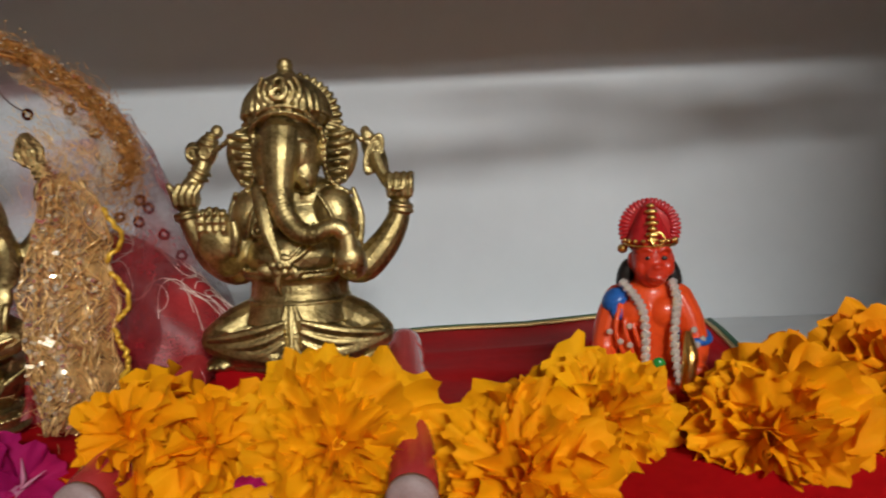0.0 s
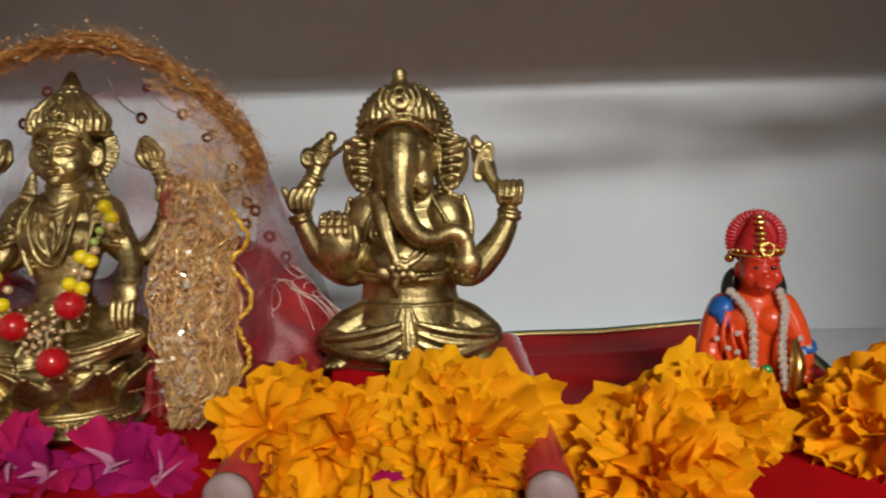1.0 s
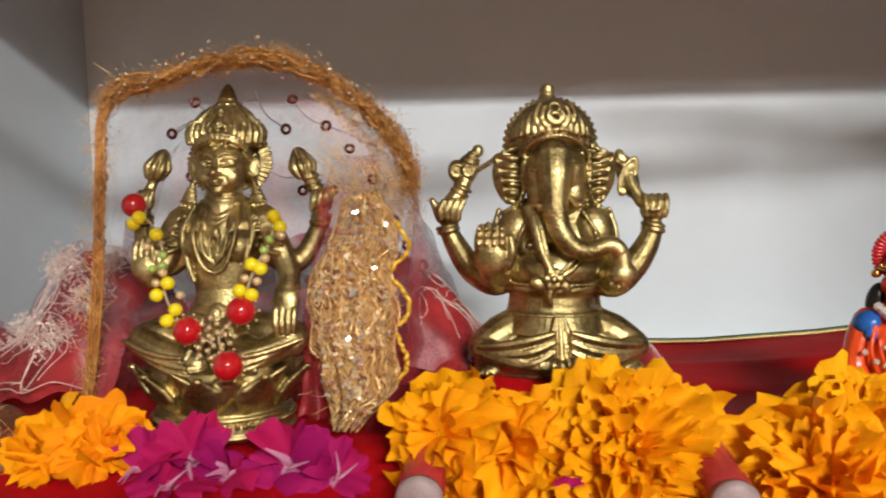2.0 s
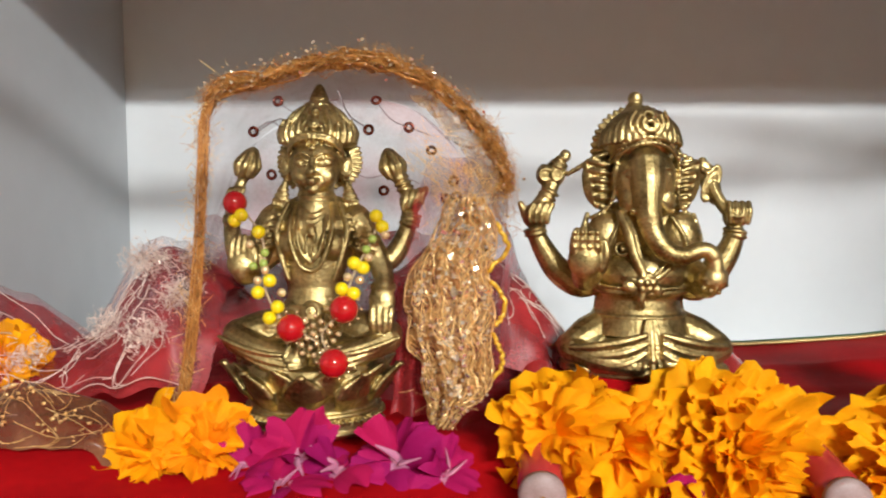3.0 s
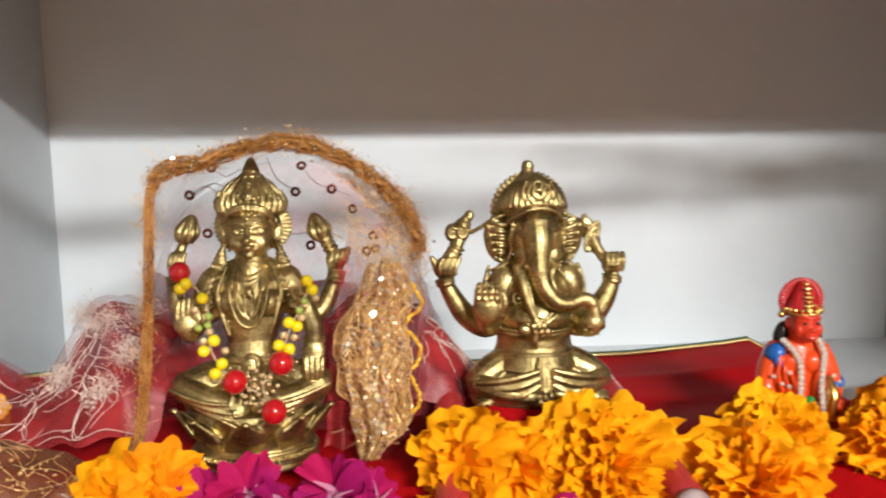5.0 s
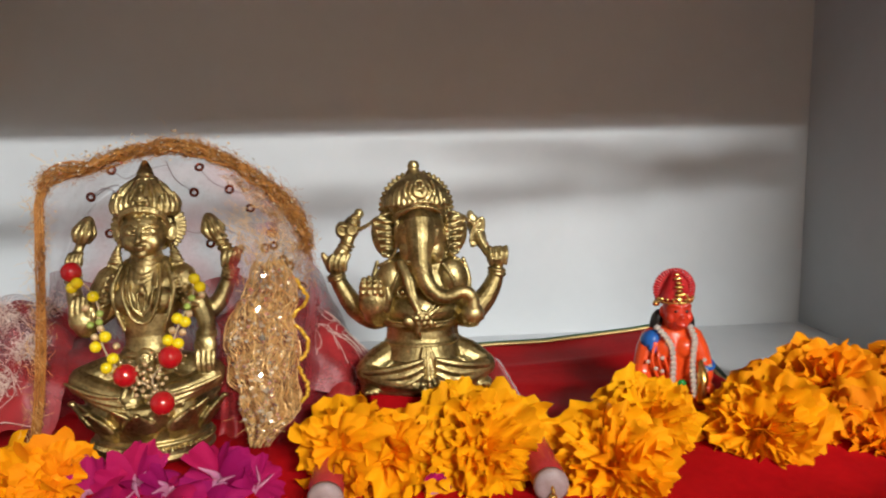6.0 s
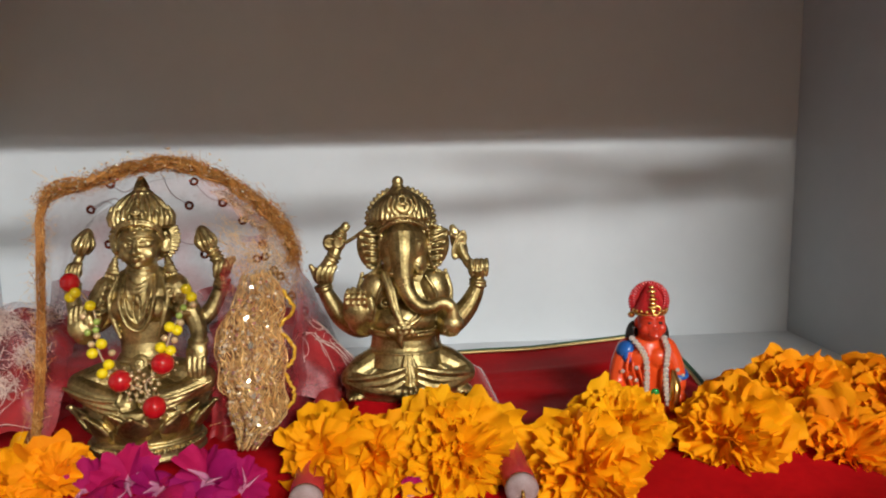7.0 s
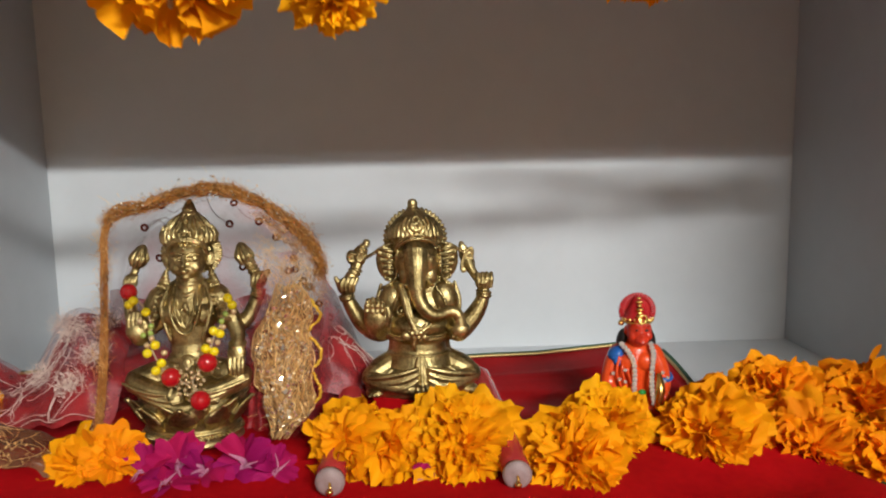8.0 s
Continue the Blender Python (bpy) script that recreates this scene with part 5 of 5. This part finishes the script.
    for k in range(9):
        pts = [panel(min(1, max(0, k / 8 + 0.05 * rnd.uniform(-1, 1))), i / 23) + Vector((0, rnd.uniform(-0.0014, 0.0), 0)) for i in range(24)]
        tube(b, pts, 0.0003, 4, 2)
    fibres(b, [panel(0.5, k / 8) for k in range(8)], 170, 0.0046, 0.0035, 0.00008, rnd, 0.3)
    part("lace_mesh", b, LACE_THREAD, lace)
    b = bmesh.new()
    for run, start in enumerate((0.20, 0.44, 0.68)):  # three loose scallops
        tube(b, [panel(1.0, start + 0.20 * k / 16) + Vector((0.0036 * math.sin(math.pi * k / 16) + rnd.uniform(-0.0005, 0.0005), rnd.uniform(-0.0014, 0.0), 0)) for k in range(17)], 0.0008, 6, 2)
    part("scalloped_edge", b, YELLOW_THREAD, lace, "yellow gold scalloped edge")
    b = bmesh.new()
    flecks(b, [panel(0.50 + 0.03 * rnd.uniform(-1, 1), 0.18 + 0.07 * k) + Vector((0, -0.0016, 0)) for k in range(11)], 0.0017, rnd)
    flecks(b, [panel(0.16 + 0.04 * rnd.uniform(-1, 1), 0.22 + 0.09 * k) + Vector((0, -0.0016, 0)) for k in range(8)], 0.0010, rnd)
    flecks(b, [panel(rnd.uniform(0.05, 0.95), rnd.uniform(0.03, 0.98)) + Vector((0, rnd.uniform(-0.002, 0), 0)) for _ in range(330)], 0.00075, rnd)
    tagged(part("mirror_sequin_work", b, MIRROR, lace, "pale mirror chips", smooth=False), kind="stuff")
    # ring sequins on the net, with their stitching
    for k, (x, z) in enumerate(((-0.196, 0.135), (-0.206, 0.123), (-0.157, 0.1355), (-0.160, 0.124), (-0.144, 0.125), (-0.135, 0.116),
                                (-0.126, 0.104), (-0.129, 0.097), (-0.154, 0.100), (-0.199, 0.106), (-0.125, 0.098), (-0.121, 0.091), (-0.118, 0.088), (-0.129, 0.085),
                                (-0.122, 0.083), (-0.107, 0.070), (-0.127, 0.066), (-0.113, 0.078))):
        b = bmesh.new()
        torus(b, (0, 0, 0), 0.0016, 0.0007, (0, 0, 0), 18, 6)
        ob = part("sequin", b, DARK_SEQUIN, thing)
        ob.matrix_local = Matrix.Translation(Vector((x, 0.2375, z)) + off) @ pose(0, 0, 0, 78 + 20 * math.sin(k * 2.3), 15 * math.sin(k * 1.7), 0)
    b = bmesh.new()
    for pts in (((-0.206, 0.123), (-0.199, 0.127), (-0.193, 0.122), (-0.188, 0.112)), ((-0.206, 0.122), (-0.196, 0.128), (-0.190, 0.126)),
                ((-0.157, 0.135), (-0.151, 0.128), (-0.144, 0.125), (-0.136, 0.122)), ((-0.172, 0.139), (-0.168, 0.130), (-0.160, 0.124)),
                ((-0.168, 0.108), (-0.160, 0.105), (-0.150, 0.107), (-0.140, 0.103)), ((-0.196, 0.135), (-0.190, 0.131), (-0.184, 0.134))):
        tube(b, [Vector((x, 0.2378, z)) + off for x, z in pts], 0.00025, 5, 5)
    part("stitching", b, GREY_THREAD, thing)


veil()


# ---- bunched red net with silver embroidery, beside the veil ----
def mound_place(u, v):
    x = -0.332 + 0.119 * u
    h = 0.036 + 0.020 * math.exp(-((u - 0.18) / 0.16) ** 2) + 0.040 * math.exp(-((u - 0.86) / 0.24) ** 2) - 0.006 * math.exp(-((u - 0.47) / 0.1) ** 2)
    q = Vector((x + 0.004 * math.sin(8 * v), 0.188 + 0.085 * v, 0.004 + (h - 0.004) * math.sin(math.pi * min(1.0, 0.10 + 0.80 * v)) ** 0.75))
    q = rough(rough(q, 0.008, 30), 0.003, 90)
    q.x = max(q.x, -0.3385)
    return q


def net_bunch():
    rnd = random.Random(9)
    thing = tagged(new("net_bunch"), "bunched sheer red net with silver thread embroidery", "cloth")
    thing.matrix_world = Matrix.Translation((-0.27, 0.23, 0.0))
    off = Vector((0.27, -0.23, 0.0))
    b = bmesh.new()
    sheet(b, lambda u, v: mound_place(u, v) + off, 70, 44)
    part("red_net", b, NET_DENSE, thing)
    b = bmesh.new()
    sheet(b, lambda u, v: rough(mound_place(u, v), 0.003, 60) + off + Vector((0, -0.003, 0.005)), 60, 36)
    part("top_net", b, NET_FAINT, thing)
    b = bmesh.new()
    for _ in range(46):
        u, v, r, a0 = rnd.uniform(0.1, 0.95), rnd.uniform(0.05, 0.5), rnd.uniform(0.06, 0.2), rnd.uniform(0, 6)
        pts = [mound_place(min(1, max(0, u + r * math.cos(a0 + k * 0.32))), min(1, max(0, v + 0.8 * r * math.sin(a0 + k * 0.32)))) + off + Vector((0, -0.0035, 0.0045)) for k in range(8)]
        tube(b, pts, 0.00018, 4, 2)
    part("vine_embroidery", b, SILVER_THREAD, thing, "silver stitched vines")
    for u, v in ((0.62, 0.30), (0.80, 0.10), (0.82, 0.30), (0.90, 0.22), (0.42, 0.25), (0.72, 0.55), (0.12, 0.25), (0.93, 0.42)):
        b = bmesh.new()
        c = mound_place(u, v) + off + Vector((0, -0.004, 0.005))
        fibres(b, [c + Vector((-0.004, 0, -0.003)), c, c + Vector((0.004, 0, 0.003))], 520, 0.0026, 0.0014, 0.00012, rnd, 0.1)
        part("silver_motif", b, SILVER_THREAD, thing, "silver embroidered leaf motif")


net_bunch()


def organza_bunch():
    rnd = random.Random(12)
    thing = tagged(new("organza_bunch"), "crumpled sheer brown organza with gold thread", "cloth")
    thing.matrix_world = Matrix.Translation((-0.265, 0.185, 0.0))
    off = Vector((0.265, -0.185, 0.0))

    def place(u, v):
        q = Vector((-0.293 + 0.060 * u, 0.162 + 0.036 * v, 0.010 + 0.024 * math.sin(math.pi * u) ** 0.6 * math.sin(math.pi * min(1, 0.1 + 0.85 * v)) ** 0.7))
        return rough(rough(q, 0.007, 45), 0.003, 120) + off
    b = bmesh.new()
    sheet(b, place, 60, 44)
    part("organza", b, ORGANZA, thing)
    b = bmesh.new()
    for _ in range(26):
        u, v, r, a0 = rnd.uniform(0.15, 0.9), rnd.uniform(0.05, 0.5), rnd.uniform(0.1, 0.3), rnd.uniform(0, 6)
        tube(b, [place(min(1, max(0, u + r * math.cos(a0 + k * 0.4))), min(1, max(0, v + r * math.sin(a0 + k * 0.4)))) + Vector((0, -0.001, 0.001)) for k in range(7)], 0.00011, 4, 2)
    flecks(b, [place(rnd.uniform(0.2, 0.8), rnd.uniform(0.05, 0.45)) + Vector((0, -0.001, 0.001)) for _ in range(60)], 0.0006, rnd)
    part("gold_thread", b, LACE_THREAD, thing, "gold thread and chips")


organza_bunch()


# ---- bead garland on the seated statue ----
def bead_garland():
    thing = holder("bead_garland", -0.174, 0.186, 0.04, "yellow and red bead garland hung on the brass statue", "garland")
    shapes = {}
    for name, r, material in (("yellow_bead", 0.0023, YELLOW_BEAD), ("green_bead", 0.0015, GREEN_BEAD), ("red_bead", 0.0048, RED_BEAD), ("clear_bead", 0.0015, CLEAR_BEAD)):
        b = bmesh.new()
        ell(b, (0, 0, 0), (r, r, r), sub=3 if r > 0.002 else 2)
        me = bpy.data.meshes.new(name)
        b.to_mesh(me)
        b.free()
        me.materials.append(material)
        me.shade_smooth()
        shapes[name] = me

    def bead(name, x, y, z, s=1.0):
        ob = new(name, shapes[name])
        ob.parent = thing
        ob.matrix_local = Matrix.Translation((x + 0.174, y - 0.186, z - 0.04)) @ Matrix.Scale(s, 4)
    for x, y, z in ((-0.196, 0.186, 0.0925), (-0.1985, 0.187, 0.0905), (-0.190, 0.185, 0.087), (-0.186, 0.183, 0.071), (-0.190, 0.183, 0.067), (-0.183, 0.181, 0.0625), (-0.1855, 0.180, 0.059),
                    (-0.151, 0.187, 0.0925), (-0.149, 0.187, 0.089), (-0.158, 0.184, 0.077), (-0.155, 0.184, 0.0755), (-0.162, 0.183, 0.0685), (-0.158, 0.183, 0.067)):
        bead("yellow_bead", x, y, z)
    for x, z in ((-0.188, 0.080), (-0.192, 0.0755), (-0.1885, 0.0765), (-0.152, 0.085), (-0.154, 0.0815)):
        bead("green_bead", x, 0.185, z)
    for x, y, z in ((-0.199, 0.189, 0.0965), (-0.178, 0.1785, 0.056), (-0.161, 0.181, 0.062), (-0.163, 0.1725, 0.046)):
        bead("red_bead", x, y, z, 0.85 if z > 0.09 else 1.0)
    for x, z in ((-0.190, 0.071), (-0.182, 0.067), (-0.1925, 0.083), (-0.1875, 0.0745), (-0.156, 0.0715), (-0.160, 0.0725), (-0.153, 0.079), (-0.1475, 0.0865)):
        bead("clear_bead", x, 0.183, z)
    for k in range(22):  # cluster of small stones between the red beads
        a = k * 2.4
        r = 0.0075 * math.sqrt(k / 22)
        bead("clear_bead", -0.1695 + r * math.cos(a), 0.1775, 0.0535 + r * math.sin(a), 0.6)
    for cx, cy, cz in ((-0.178, 0.1785, 0.056), (-0.161, 0.181, 0.062), (-0.163, 0.1725, 0.046)):
        for k in range(10):
            a = 2 * math.pi * k / 10
            bead("clear_bead", cx + 0.0056 * math.cos(a), cy + 0.001, cz + 0.0054 * math.sin(a), 0.36)
    b = bmesh.new()
    for pts in (((-0.199, 0.190, 0.0965), (-0.190, 0.186, 0.087), (-0.188, 0.185, 0.078), (-0.188, 0.184, 0.069), (-0.184, 0.182, 0.061), (-0.178, 0.180, 0.056), (-0.170, 0.178, 0.052)),
                ((-0.150, 0.188, 0.092), (-0.153, 0.186, 0.083), (-0.157, 0.185, 0.076), (-0.160, 0.184, 0.068), (-0.161, 0.182, 0.062), (-0.168, 0.179, 0.054), (-0.163, 0.174, 0.046))):
        tube(b, [Vector(q) - Vector((-0.174, 0.186, 0.04)) for q in pts], 0.0004, 5, 4)
    part("string", b, STRING, thing)


bead_garland()


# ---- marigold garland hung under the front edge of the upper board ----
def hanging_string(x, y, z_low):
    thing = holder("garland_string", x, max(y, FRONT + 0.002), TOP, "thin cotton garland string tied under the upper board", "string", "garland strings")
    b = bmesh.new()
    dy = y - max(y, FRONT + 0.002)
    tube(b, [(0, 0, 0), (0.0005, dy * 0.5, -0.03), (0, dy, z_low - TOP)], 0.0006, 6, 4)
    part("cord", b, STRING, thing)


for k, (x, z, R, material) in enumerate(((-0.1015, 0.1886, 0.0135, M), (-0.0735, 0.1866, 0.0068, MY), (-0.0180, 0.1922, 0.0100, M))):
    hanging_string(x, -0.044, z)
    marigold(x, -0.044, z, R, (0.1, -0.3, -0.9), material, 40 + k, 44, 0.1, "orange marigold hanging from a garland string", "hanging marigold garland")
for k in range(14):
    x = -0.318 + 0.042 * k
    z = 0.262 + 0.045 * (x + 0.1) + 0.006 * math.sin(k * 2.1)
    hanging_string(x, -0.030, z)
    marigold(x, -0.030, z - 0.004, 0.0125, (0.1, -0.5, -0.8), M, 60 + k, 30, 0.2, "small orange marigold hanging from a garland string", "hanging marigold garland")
# unseen strings and flowers added on the right to shade the upper back panel
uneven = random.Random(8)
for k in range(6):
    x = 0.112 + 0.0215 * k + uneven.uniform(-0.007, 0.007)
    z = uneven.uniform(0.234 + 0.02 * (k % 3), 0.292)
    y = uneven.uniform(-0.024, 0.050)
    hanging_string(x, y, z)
    marigold(x, y, z, uneven.uniform(0.008, 0.0125), (0.1, -0.5, -0.8), M, 90 + k, 26, 0.2, "small orange marigold out of view, added to shade the back panel", "hanging marigold garland")
